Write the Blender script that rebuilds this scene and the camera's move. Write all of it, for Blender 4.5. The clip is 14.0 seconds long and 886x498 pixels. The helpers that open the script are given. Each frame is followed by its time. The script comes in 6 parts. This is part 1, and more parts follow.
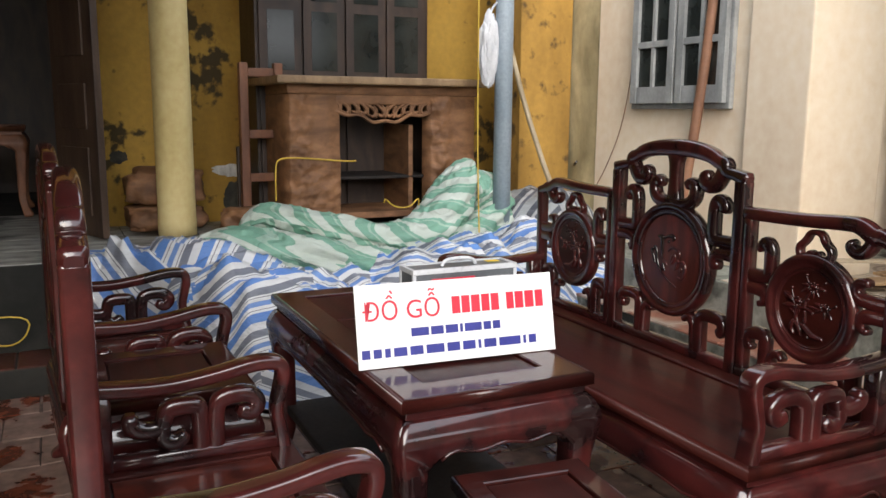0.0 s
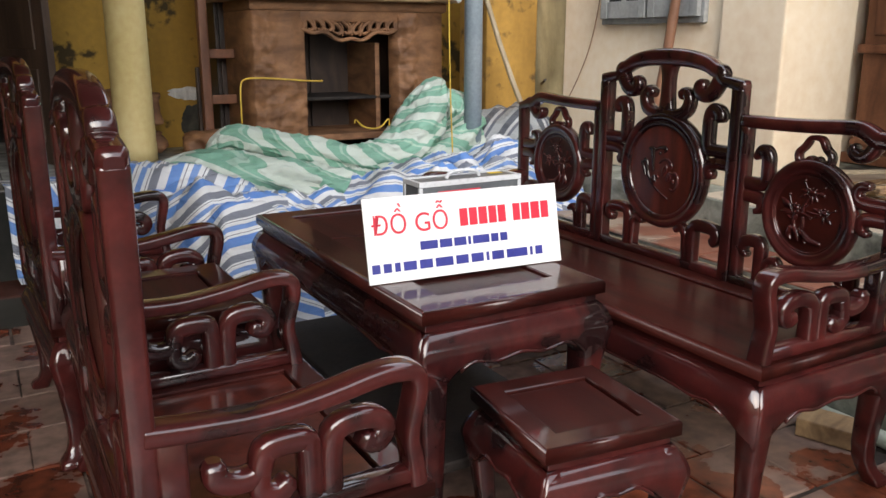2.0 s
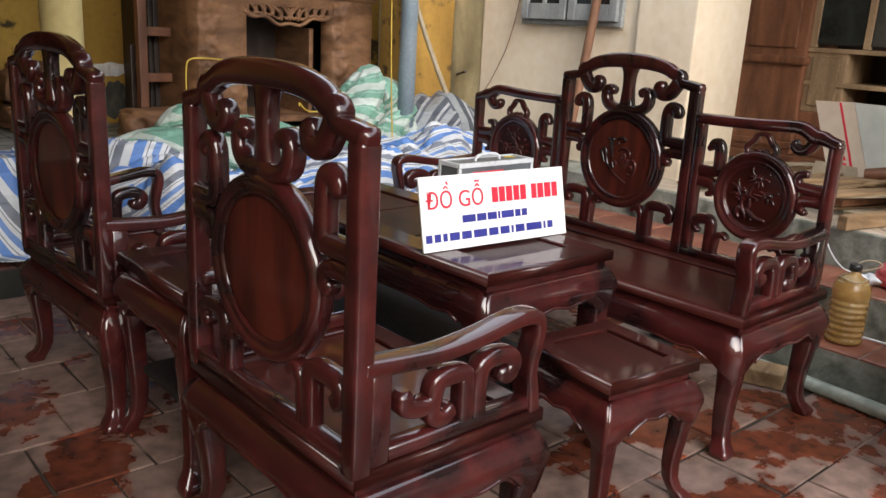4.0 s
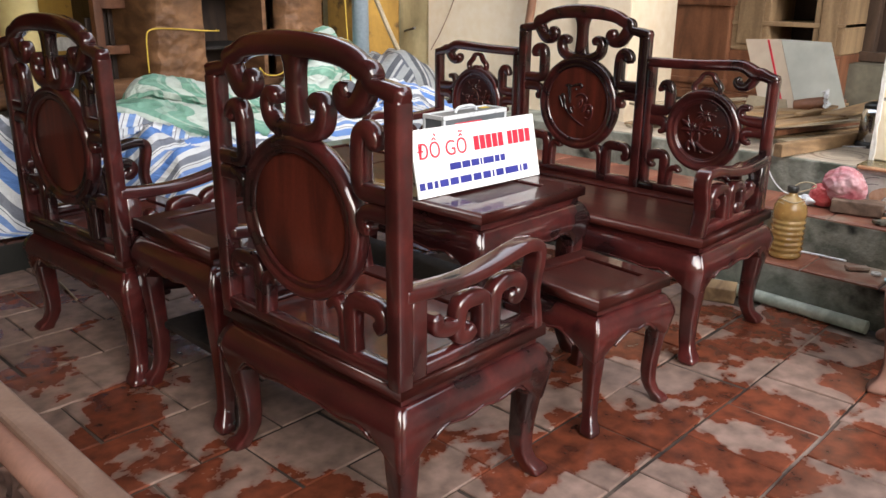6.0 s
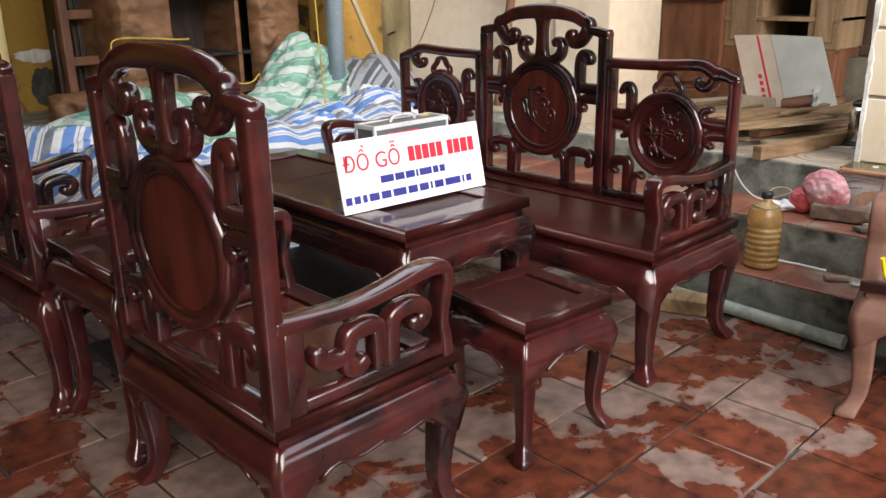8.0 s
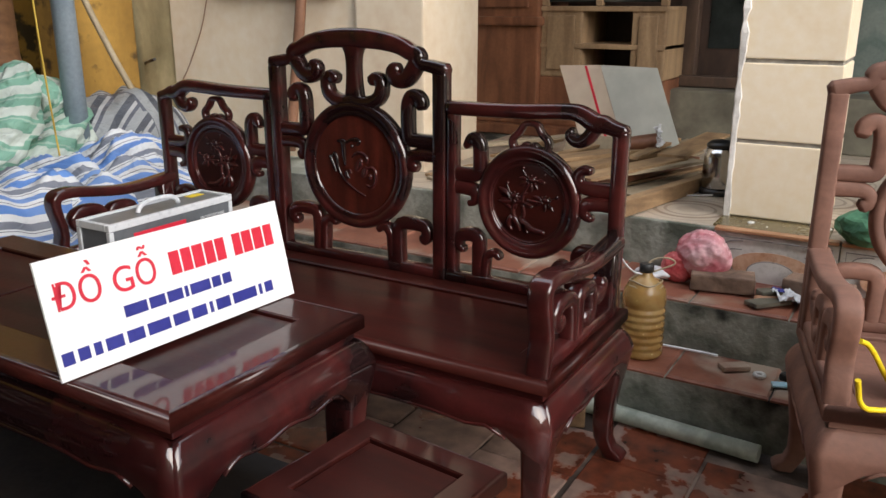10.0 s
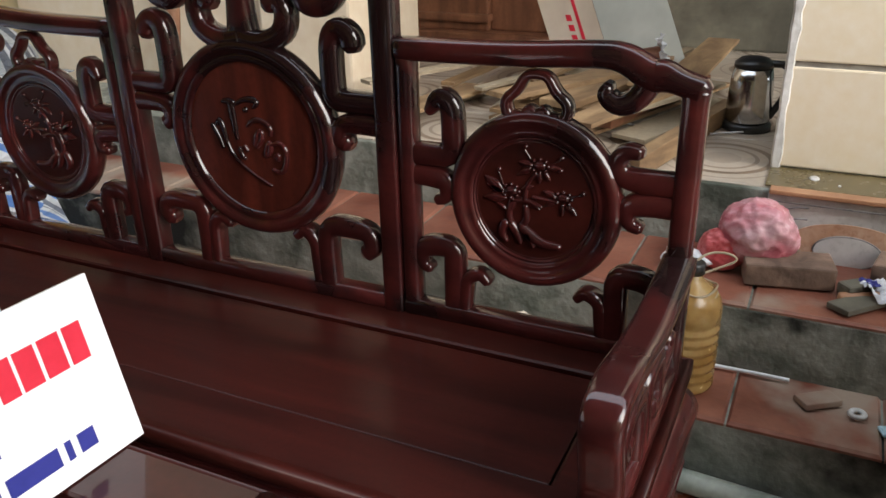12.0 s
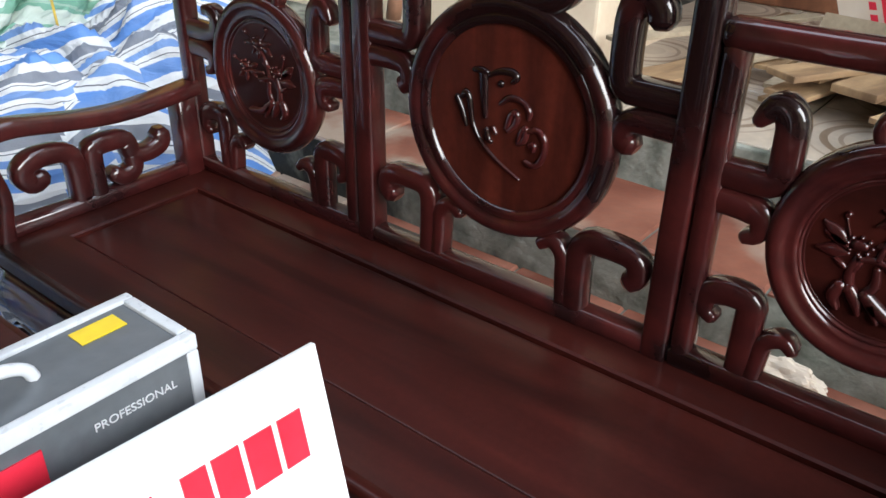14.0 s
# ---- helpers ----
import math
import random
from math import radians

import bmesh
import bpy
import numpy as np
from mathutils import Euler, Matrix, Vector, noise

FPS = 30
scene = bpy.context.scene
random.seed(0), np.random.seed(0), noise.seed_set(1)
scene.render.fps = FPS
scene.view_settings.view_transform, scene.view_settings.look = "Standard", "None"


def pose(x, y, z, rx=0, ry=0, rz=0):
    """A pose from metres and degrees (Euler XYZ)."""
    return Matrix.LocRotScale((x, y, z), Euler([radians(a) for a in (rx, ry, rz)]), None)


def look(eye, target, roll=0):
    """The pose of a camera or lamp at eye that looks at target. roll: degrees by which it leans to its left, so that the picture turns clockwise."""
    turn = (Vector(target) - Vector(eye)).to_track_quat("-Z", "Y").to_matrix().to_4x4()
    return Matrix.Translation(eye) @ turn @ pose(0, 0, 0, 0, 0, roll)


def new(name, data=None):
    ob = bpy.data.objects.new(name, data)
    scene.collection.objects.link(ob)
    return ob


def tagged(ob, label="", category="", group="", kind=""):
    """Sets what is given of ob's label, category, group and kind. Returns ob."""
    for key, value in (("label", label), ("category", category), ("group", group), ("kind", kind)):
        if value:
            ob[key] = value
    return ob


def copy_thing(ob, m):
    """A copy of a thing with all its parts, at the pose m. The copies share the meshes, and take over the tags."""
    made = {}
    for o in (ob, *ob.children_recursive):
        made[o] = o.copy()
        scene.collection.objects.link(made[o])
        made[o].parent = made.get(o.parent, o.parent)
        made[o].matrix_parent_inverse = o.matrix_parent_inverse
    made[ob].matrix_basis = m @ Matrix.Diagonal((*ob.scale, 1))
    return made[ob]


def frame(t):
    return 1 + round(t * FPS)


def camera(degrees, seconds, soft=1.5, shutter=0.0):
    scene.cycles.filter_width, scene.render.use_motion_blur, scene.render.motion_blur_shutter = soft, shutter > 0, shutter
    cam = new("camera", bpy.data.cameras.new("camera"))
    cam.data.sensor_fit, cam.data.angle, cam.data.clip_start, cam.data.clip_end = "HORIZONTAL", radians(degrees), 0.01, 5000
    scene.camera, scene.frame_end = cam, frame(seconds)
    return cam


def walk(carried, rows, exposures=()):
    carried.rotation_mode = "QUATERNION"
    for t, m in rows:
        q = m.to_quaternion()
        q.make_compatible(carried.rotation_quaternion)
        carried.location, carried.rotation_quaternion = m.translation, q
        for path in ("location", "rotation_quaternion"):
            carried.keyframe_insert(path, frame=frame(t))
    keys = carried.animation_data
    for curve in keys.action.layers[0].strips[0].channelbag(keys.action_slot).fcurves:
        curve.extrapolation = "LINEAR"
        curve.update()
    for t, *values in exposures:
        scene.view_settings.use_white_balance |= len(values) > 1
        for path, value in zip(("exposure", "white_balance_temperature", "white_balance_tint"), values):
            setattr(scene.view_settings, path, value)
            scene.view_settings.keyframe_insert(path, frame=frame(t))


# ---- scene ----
cam = camera(56.7, 14.0)
PATH = [
    (0, (0.253, 0.196, 1.263), (1.1, 1.978, 0.934), 0.4),
    (0.5, (0.267, 0.243, 1.277), (1.032, 2.011, 0.74), 4.6),
    (1, (0.261, 0.241, 1.277), (0.991, 2.001, 0.669), 3.5),
    (1.5, (0.246, 0.284, 1.248), (0.946, 2.054, 0.636), 2.7),
    (2, (0.116, 0.307, 1.207), (1.073, 1.993, 0.712), -0.0),
    (2.5, (-0.145, 0.353, 1.235), (0.987, 1.909, 0.688), 1.7),
    (2.7, (-0.197, 0.403, 1.207), (0.934, 1.965, 0.676), 4.0),
    (4.8, (-0.688, 0.334, 1.25), (0.643, 1.723, 0.703), 1.9),
    (5, (-0.714, 0.298, 1.253), (0.601, 1.692, 0.683), 1.5),
    (5.5, (-0.785, 0.308, 1.263), (0.557, 1.668, 0.672), 0.3),
    (6, (-0.821, 0.329, 1.259), (0.555, 1.643, 0.642), 0.5),
    (6.5, (-0.799, 0.243, 1.268), (0.556, 1.571, 0.637), -1.1),
    (7, (-0.739, 0.134, 1.272), (0.578, 1.507, 0.655), -1.7),
    (7.2, (-0.713, 0.11, 1.266), (0.587, 1.5, 0.651), -1.7),
    (9.3, (-0.07, 0.629, 1.252), (1.368, 1.889, 0.668), 0.6),
    (9.5, (-0.032, 0.69, 1.242), (1.447, 1.91, 0.673), 0.1),
    (10, (0.142, 0.871, 1.244), (1.792, 1.847, 0.674), 0.1),
    (10.5, (0.387, 0.986, 1.236), (2.088, 1.834, 0.613), 0.3),
    (11, (0.565, 1.14, 1.247), (2.241, 1.982, 0.555), -1.1),
    (11.5, (0.708, 1.306, 1.247), (2.405, 2.061, 0.505), -1.6),
    (12, (0.899, 1.363, 1.23), (2.543, 2.152, 0.409), -1.3),
    (12.5, (1.049, 1.418, 1.228), (2.573, 2.371, 0.353), -4.0),
    (13, (1.102, 1.533, 1.233), (2.646, 2.438, 0.343), -4.2),
    (13.5, (1.125, 1.688, 1.235), (2.741, 2.503, 0.383), -1.2),
    (14, (1.122, 1.683, 1.223), (2.496, 2.766, 0.253), 1.0),
]
walk(cam, [(t, look(eye, target, roll)) for t, eye, target, roll in PATH],
     exposures=[(0.0, 0.0, 6500, 10), (1.5, -0.1, 6500, 10), (2.5, 0.1, 6500, 10), (5.0, 0.05, 6500, 10), (5.5, 0.25, 6500, 10), (6.5, 0.37, 6500, 10), (7.0, 0.28, 6500, 10), (9.5, 0.12, 6500, 10), (10.0, -0.17, 6500, 10), (10.5, -0.45, 6450, 9),
                (11.0, -0.55, 6450, 7), (11.5, -0.45, 6450, 7), (12.0, -0.1, 6400, 8), (12.5, 0.17, 6250, 7), (13.0, 0.5, 6050, 6), (13.5, 0.52, 5950, 6), (14.0, 0.33, 5950, 6)])

# ---- light: an overcast day over an open courtyard ----
world = bpy.data.worlds.new("sky")
scene.world = world
world.use_nodes = True
wn = world.node_tree.nodes
sky = wn.new("ShaderNodeTexSky")
sky.sky_type, sky.sun_disc, sky.sun_elevation, sky.sun_rotation = "NISHITA", False, radians(29), radians(203)
sky.dust_density, sky.air_density = 5.0, 1.0
haze = wn.new("ShaderNodeMix")
haze.data_type, haze.inputs[0].default_value = "RGBA", 0.75
haze.inputs[7].default_value = (8.2, 8.7, 9.6, 1)
world.node_tree.links.new(sky.outputs[0], haze.inputs[6])
world.node_tree.links.new(haze.outputs[2], wn["Background"].inputs[0])
wn["Background"].inputs[1].default_value = 0.35
sun = new("sun", bpy.data.lights.new("sun", "SUN"))
sun.data.energy, sun.data.angle, sun.data.color = 2.9, radians(50), (1.0, 0.98, 0.97)
sun.matrix_world = look((-2.6, -6.0, 3.6), (0, 0, 0))


# ---- materials ----
def mat(name, dark, light, rough=0.5, scale=(6, 6, 6), bump=0.05, coat=0.0, metal=0.0, fine=60.0, spread=(0.35, 0.65), rvar=0.12, detail=6.0, coat_rough=0.07):
    """Two scales of noise between two colours, with varied gloss and a fine relief."""
    m = bpy.data.materials.new(name)
    m.use_nodes = True
    nt = m.node_tree
    n, l = nt.nodes, nt.links
    b = n["Principled BSDF"]
    tc = n.new("ShaderNodeTexCoord")
    mp = n.new("ShaderNodeMapping")
    mp.inputs["Scale"].default_value = scale
    l.new(tc.outputs["Object"], mp.inputs[0])
    big = n.new("ShaderNodeTexNoise")
    big.inputs["Scale"].default_value, big.inputs["Detail"].default_value, big.inputs["Distortion"].default_value = 1.0, detail, 0.6
    l.new(mp.outputs[0], big.inputs["Vector"])
    small = n.new("ShaderNodeTexNoise")
    small.inputs["Scale"].default_value, small.inputs["Detail"].default_value = fine, 4
    l.new(tc.outputs["Object"], small.inputs["Vector"])
    ramp = n.new("ShaderNodeValToRGB")
    ramp.color_ramp.elements[0].position, ramp.color_ramp.elements[1].position = spread
    ramp.color_ramp.elements[0].color, ramp.color_ramp.elements[1].color = (*dark, 1), (*light, 1)
    l.new(big.outputs[0], ramp.inputs[0])
    mix = n.new("ShaderNodeMix")
    mix.data_type, mix.blend_type, mix.inputs[0].default_value = "RGBA", "OVERLAY", 0.25
    l.new(ramp.outputs[0], mix.inputs[6])
    l.new(small.outputs[0], mix.inputs[7])
    l.new(mix.outputs[2], b.inputs["Base Color"])
    rr = n.new("ShaderNodeMapRange")
    rr.inputs[3].default_value, rr.inputs[4].default_value = rough - rvar, rough + rvar
    l.new(small.outputs[0], rr.inputs[0])
    l.new(rr.outputs[0], b.inputs["Roughness"])
    b.inputs["Metallic"].default_value = metal
    b.inputs["Coat Weight"].default_value = coat
    b.inputs["Coat Roughness"].default_value = coat_rough
    if bump:
        bp = n.new("ShaderNodeBump")
        bp.inputs["Strength"].default_value, bp.inputs["Distance"].default_value = bump, 0.01
        l.new(small.outputs[0], bp.inputs["Height"])
        l.new(bp.outputs[0], b.inputs["Normal"])
    return m


ROSE = mat("rosewood_lacquer", (0.017, 0.0038, 0.0042), (0.076, 0.0128, 0.0115), 0.42, (9, 3, 9), 0.012, 1.0, fine=90, spread=(0.3, 0.72), rvar=0.06, coat_rough=0.08)
SATIN = mat("rosewood_satin", (0.016, 0.0036, 0.003), (0.054, 0.0098, 0.007), 0.42, (14, 1.6, 14), 0.015, 0.14, fine=90, spread=(0.3, 0.72), rvar=0.06, coat_rough=0.16)
RIM = mat("rosewood_worn_lacquer", (0.018, 0.0042, 0.0037), (0.06, 0.012, 0.009), 0.42, (9, 3, 9), 0.015, 0.75, fine=90, spread=(0.3, 0.72), rvar=0.06, coat_rough=0.08)
ROSE_RED = mat("rosewood_red", (0.042, 0.009, 0.0065), (0.115, 0.023, 0.014), 0.36, (14, 14, 2), 0.015, 0.5, fine=90, coat_rough=0.1)
RAW = mat("unfinished_wood", (0.14, 0.065, 0.045), (0.24, 0.12, 0.085), 0.7, (9, 3, 9), 0.08, fine=70)
ROUGHCUT = mat("rough_carved_wood", (0.03, 0.02, 0.02), (0.17, 0.1, 0.08), 0.55, (14, 14, 14), 0.2, fine=60)
RAWTOP = mat("sanded_rail_wood", (0.2, 0.12, 0.09), (0.36, 0.24, 0.19), 0.5, (9, 3, 9), 0.08, fine=70)
PALE_PANEL = mat("pale_panel", (0.55, 0.52, 0.46), (0.7, 0.68, 0.62), 0.6)
CARVED = mat("carved_wood", (0.14, 0.066, 0.031), (0.31, 0.155, 0.074), 0.65, (5, 5, 12), 0.12, fine=50)
DOORWOOD = mat("brown_door_wood", (0.045, 0.028, 0.02), (0.1, 0.062, 0.042), 0.45, (10, 10, 2), 0.08)
# dark wood of cupboards and frames; also the shade painted on the room walls
DARKWOOD_SHADE = mat("dark_wood_and_shade", (0.02, 0.012, 0.009), (0.055, 0.032, 0.022), 0.5, (10, 10, 3), 0.08)
# near-black wood: shade inside the cabinet and under tables put into the colour
SHADE_WOOD = mat("shade_black_wood", (0.006, 0.0045, 0.004), (0.018, 0.012, 0.01), 0.7, (10, 10, 3), 0.08)
CABPALE = mat("sanded_cabinet_wood", (0.22, 0.14, 0.075), (0.37, 0.25, 0.14), 0.6, (10, 10, 2), 0.08)
CABWOOD = mat("cabinet_wood", (0.13, 0.05, 0.025), (0.24, 0.1, 0.05), 0.5, (12, 12, 2), 0.05)
OCHRE = mat("ochre_wall", (0.3, 0.165, 0.022), (0.46, 0.28, 0.05), 0.85, (1.5, 1.5, 1.0), 0.15, fine=25)
YELLOW = mat("yellow_paint", (0.66, 0.52, 0.22), (0.83, 0.69, 0.35), 0.75, (3, 3, 1), 0.1, fine=25)
ORANGE = mat("orange_wall", (0.27, 0.15, 0.03), (0.45, 0.26, 0.055), 0.85, (3, 3, 1.2), 0.15, fine=25)
STAINED = mat("stained_wall", (0.26, 0.22, 0.12), (0.56, 0.48, 0.28), 0.9, (3, 3, 1.5), 0.15, fine=20)
CREAM = mat("cream_wall", (0.68, 0.56, 0.41), (0.79, 0.68, 0.52), 0.85, (1.3, 1.3, 0.7), 0.1, fine=18)
COLUMN = mat("cream_column", (0.78, 0.66, 0.48), (0.85, 0.74, 0.56), 0.75, (2, 2, 2), 0.08, fine=25)
PLASTER = mat("chipped_plaster", (0.45, 0.43, 0.4), (0.72, 0.7, 0.66), 0.9, (20, 20, 8), 0.3, fine=50)
CONCRETE = mat("mossy_concrete", (0.07, 0.08, 0.06), (0.29, 0.3, 0.255), 0.8, (8, 8, 8), 0.45, fine=55, spread=(0.3, 0.62))
# near-black, rough concrete for the terrace edge and the low step
DARKCON = mat("near_black_concrete", (0.009, 0.0095, 0.008), (0.028, 0.027, 0.023), 0.85, (4, 4, 4), 0.2, fine=30)
WETTILE = mat("wet_red_tile", (0.04, 0.012, 0.008), (0.1, 0.03, 0.017), 0.5, (4, 4, 4), 0.1, fine=40)
TREAD = mat("red_step_tile", (0.15, 0.045, 0.026), (0.3, 0.12, 0.075), 0.45, (4, 4, 4), 0.1, fine=40)
TERR = mat("terrace_tile", (0.28, 0.23, 0.18), (0.48, 0.42, 0.34), 0.45, (4, 4, 4), 0.05, fine=30)
TERRG = mat("scuffed_terrace_tile", (0.17, 0.17, 0.155), (0.48, 0.48, 0.44), 0.5, (5, 12, 5), 0.1, fine=20, spread=(0.38, 0.66), detail=9.0)
RISERTILE = mat("printed_riser_tile", (0.4, 0.2, 0.13), (0.58, 0.42, 0.32), 0.4, (5, 5, 5), 0.05)
GROUT = mat("dark_grout", (0.014, 0.009, 0.007), (0.055, 0.036, 0.026), 0.9, (5, 5, 5), 0.3, fine=60)
STEEL = mat("painted_steel_post", (0.22, 0.28, 0.33), (0.32, 0.38, 0.43), 0.5, (4, 4, 2), 0.05)
BAMBOO = mat("bamboo", (0.3, 0.24, 0.15), (0.46, 0.38, 0.26), 0.6, (8, 8, 2), 0.05)
BROWNPOLE = mat("brown_pole", (0.17, 0.08, 0.045), (0.28, 0.14, 0.08), 0.6, (8, 8, 2), 0.05)
ROPE = mat("yellow_rope", (0.55, 0.36, 0.04), (0.72, 0.5, 0.07), 0.5)
CORD = mat("bright_yellow_cord", (0.75, 0.55, 0.01), (0.9, 0.68, 0.02), 0.4)
WHITE = mat("white_board", (0.86, 0.86, 0.86), (0.9, 0.9, 0.9), 0.22, bump=0.0, rvar=0.03)
RED = mat("red_ink", (0.62, 0.02, 0.045), (0.7, 0.03, 0.06), 0.4, bump=0.0)
BLUE = mat("blue_ink", (0.025, 0.03, 0.22), (0.04, 0.045, 0.28), 0.4, bump=0.0)
CASEG = mat("grey_case", (0.09, 0.1, 0.11), (0.13, 0.14, 0.15), 0.35, bump=0.02)
CASEW = mat("silver_edge", (0.55, 0.57, 0.6), (0.66, 0.68, 0.7), 0.3, bump=0.02)
CARD = mat("beige_cardboard", (0.54, 0.45, 0.35), (0.66, 0.56, 0.45), 0.8, (3, 3, 3), 0.03, fine=9)
CARDG = mat("grey_cardboard", (0.44, 0.46, 0.42), (0.57, 0.58, 0.52), 0.6, (3, 3, 3), 0.03, fine=9)
CARDB = mat("brown_cardboard", (0.3, 0.24, 0.16), (0.4, 0.33, 0.23), 0.85, (3, 3, 3), 0.05)
PLANK = mat("pale_plank", (0.17, 0.1, 0.05), (0.38, 0.25, 0.13), 0.7, (3, 14, 14), 0.1)
OIL = mat("amber_plastic", (0.5, 0.28, 0.075), (0.74, 0.5, 0.2), 0.22, (6, 6, 12), 0.03)
PINK = mat("pink_plastic_bag", (0.5, 0.13, 0.16), (0.74, 0.48, 0.5), 0.25, (9, 9, 16), 0.15)
PIPE = mat("grey_green_pipe", (0.2, 0.23, 0.19), (0.36, 0.38, 0.32), 0.4, (3, 12, 12), 0.05)
BRICK = mat("old_brick", (0.1, 0.065, 0.045), (0.24, 0.155, 0.11), 0.85, (12, 12, 12), 0.3)
BLACK = mat("black_plastic", (0.012, 0.012, 0.012), (0.03, 0.03, 0.03), 0.35, bump=0.0)
CHROME = mat("polished_steel", (0.5, 0.5, 0.5), (0.6, 0.6, 0.6), 0.18, metal=1.0, bump=0.0, rvar=0.05)
SHUTTER = mat("grey_shutter", (0.2, 0.21, 0.21), (0.34, 0.35, 0.34), 0.6, (8, 8, 3), 0.1)
DARKGLASS = mat("dark_pane", (0.01, 0.013, 0.012), (0.025, 0.03, 0.028), 0.12, bump=0.0, rvar=0.05)
SOFFIT = mat("roof_soffit", (0.14, 0.12, 0.1), (0.22, 0.2, 0.17), 0.9)
TEAL = mat("teal_wall", (0.1, 0.14, 0.12), (0.2, 0.23, 0.2), 0.85)
PAPER = mat("white_paper", (0.6, 0.62, 0.65), (0.75, 0.76, 0.78), 0.6)
OLIVE = mat("olive_damp_paint", (0.085, 0.065, 0.028), (0.16, 0.125, 0.06), 0.25, (4, 4, 4), 0.03, fine=30)
JOINT = mat("grey_joint_mortar", (0.2, 0.18, 0.15), (0.4, 0.37, 0.32), 0.85, (14, 14, 14), 0.15)
DUSTY = mat("dusty_cement", (0.09, 0.082, 0.06), (0.18, 0.165, 0.12), 0.85, (4, 4, 4), 0.15, fine=30)
FIELD = mat("orange_glaze", (0.5, 0.27, 0.16), (0.62, 0.42, 0.3), 0.3, (18, 18, 18), 0.02)
NOSING = mat("orange_edge_tile", (0.34, 0.16, 0.08), (0.5, 0.27, 0.15), 0.4, (6, 6, 6), 0.05)
PRINTW = mat("glazed_grey_white", (0.5, 0.5, 0.48), (0.66, 0.65, 0.62), 0.3, (7, 7, 7), 0.02)
PRINTG = mat("grey_glaze_line", (0.16, 0.16, 0.16), (0.28, 0.27, 0.26), 0.3, (20, 20, 20), 0.0)
MOULD = mat("dark_mould", (0.02, 0.02, 0.017), (0.07, 0.065, 0.05), 0.9, (9, 9, 9), 0.2)
REDBAG = mat("red_plastic_film", (0.45, 0.05, 0.06), (0.6, 0.14, 0.14), 0.3, (14, 14, 14), 0.2)
RAG = mat("green_cloth", (0.03, 0.11, 0.06), (0.08, 0.22, 0.12), 0.8, (14, 14, 14), 0.2)
LBLUE = mat("light_blue_film", (0.25, 0.5, 0.62), (0.5, 0.68, 0.75), 0.3, (20, 20, 20), 0.05)
FRUIT = mat("yellow_rind", (0.6, 0.45, 0.06), (0.75, 0.6, 0.12), 0.45)


def speckle(m, colour, scale, edge):
    """Scattered dark spots of mould over a wall."""
    n, l = m.node_tree.nodes, m.node_tree.links
    b = n["Principled BSDF"]
    spots, patch = n.new("ShaderNodeTexNoise"), n.new("ShaderNodeTexNoise")
    geo = n.new("ShaderNodeNewGeometry")
    for q, k in ((spots, scale), (patch, 1.6)):
        q.inputs["Scale"].default_value, q.inputs["Detail"].default_value = k, 5
        l.new(geo.outputs["Position"], q.inputs["Vector"])
    mul = n.new("ShaderNodeMath")
    mul.operation = "MULTIPLY"
    l.new(spots.outputs[0], mul.inputs[0])
    l.new(patch.outputs[0], mul.inputs[1])
    ramp = n.new("ShaderNodeValToRGB")
    ramp.color_ramp.elements[0].position, ramp.color_ramp.elements[1].position = edge, edge + 0.06
    l.new(mul.outputs[0], ramp.inputs[0])
    mix = n.new("ShaderNodeMix")
    mix.data_type = "RGBA"
    old = b.inputs["Base Color"].links[0].from_socket
    l.new(ramp.outputs[0], mix.inputs[0])
    l.new(old, mix.inputs[6])
    mix.inputs[7].default_value = (*colour, 1)
    l.new(mix.outputs[2], b.inputs["Base Color"])


speckle(OCHRE, (0.06, 0.04, 0.012), 11, 0.31)
speckle(ORANGE, (0.1, 0.06, 0.02), 9, 0.31)
speckle(ROSE, (0.012, 0.0042, 0.0045), 6, 0.28)
speckle(GROUT, (0.24, 0.175, 0.14), 2.2, 0.275)
speckle(TREAD, (0.33, 0.25, 0.19), 3.0, 0.255)
speckle(TERRG, (0.06, 0.06, 0.052), 4, 0.29)
speckle(CONCRETE, (0.015, 0.017, 0.013), 5, 0.27)
for m_ in (ROSE, RIM, SATIN, ROSE_RED):
    m_.node_tree.nodes["Principled BSDF"].inputs["Specular IOR Level"].default_value = 0.12
ROSE.node_tree.nodes["Principled BSDF"].inputs["Coat IOR"].default_value = 1.63
for m_, k_ in ((OIL, 0.55),):
    m_.node_tree.nodes["Principled BSDF"].inputs["Transmission Weight"].default_value = k_


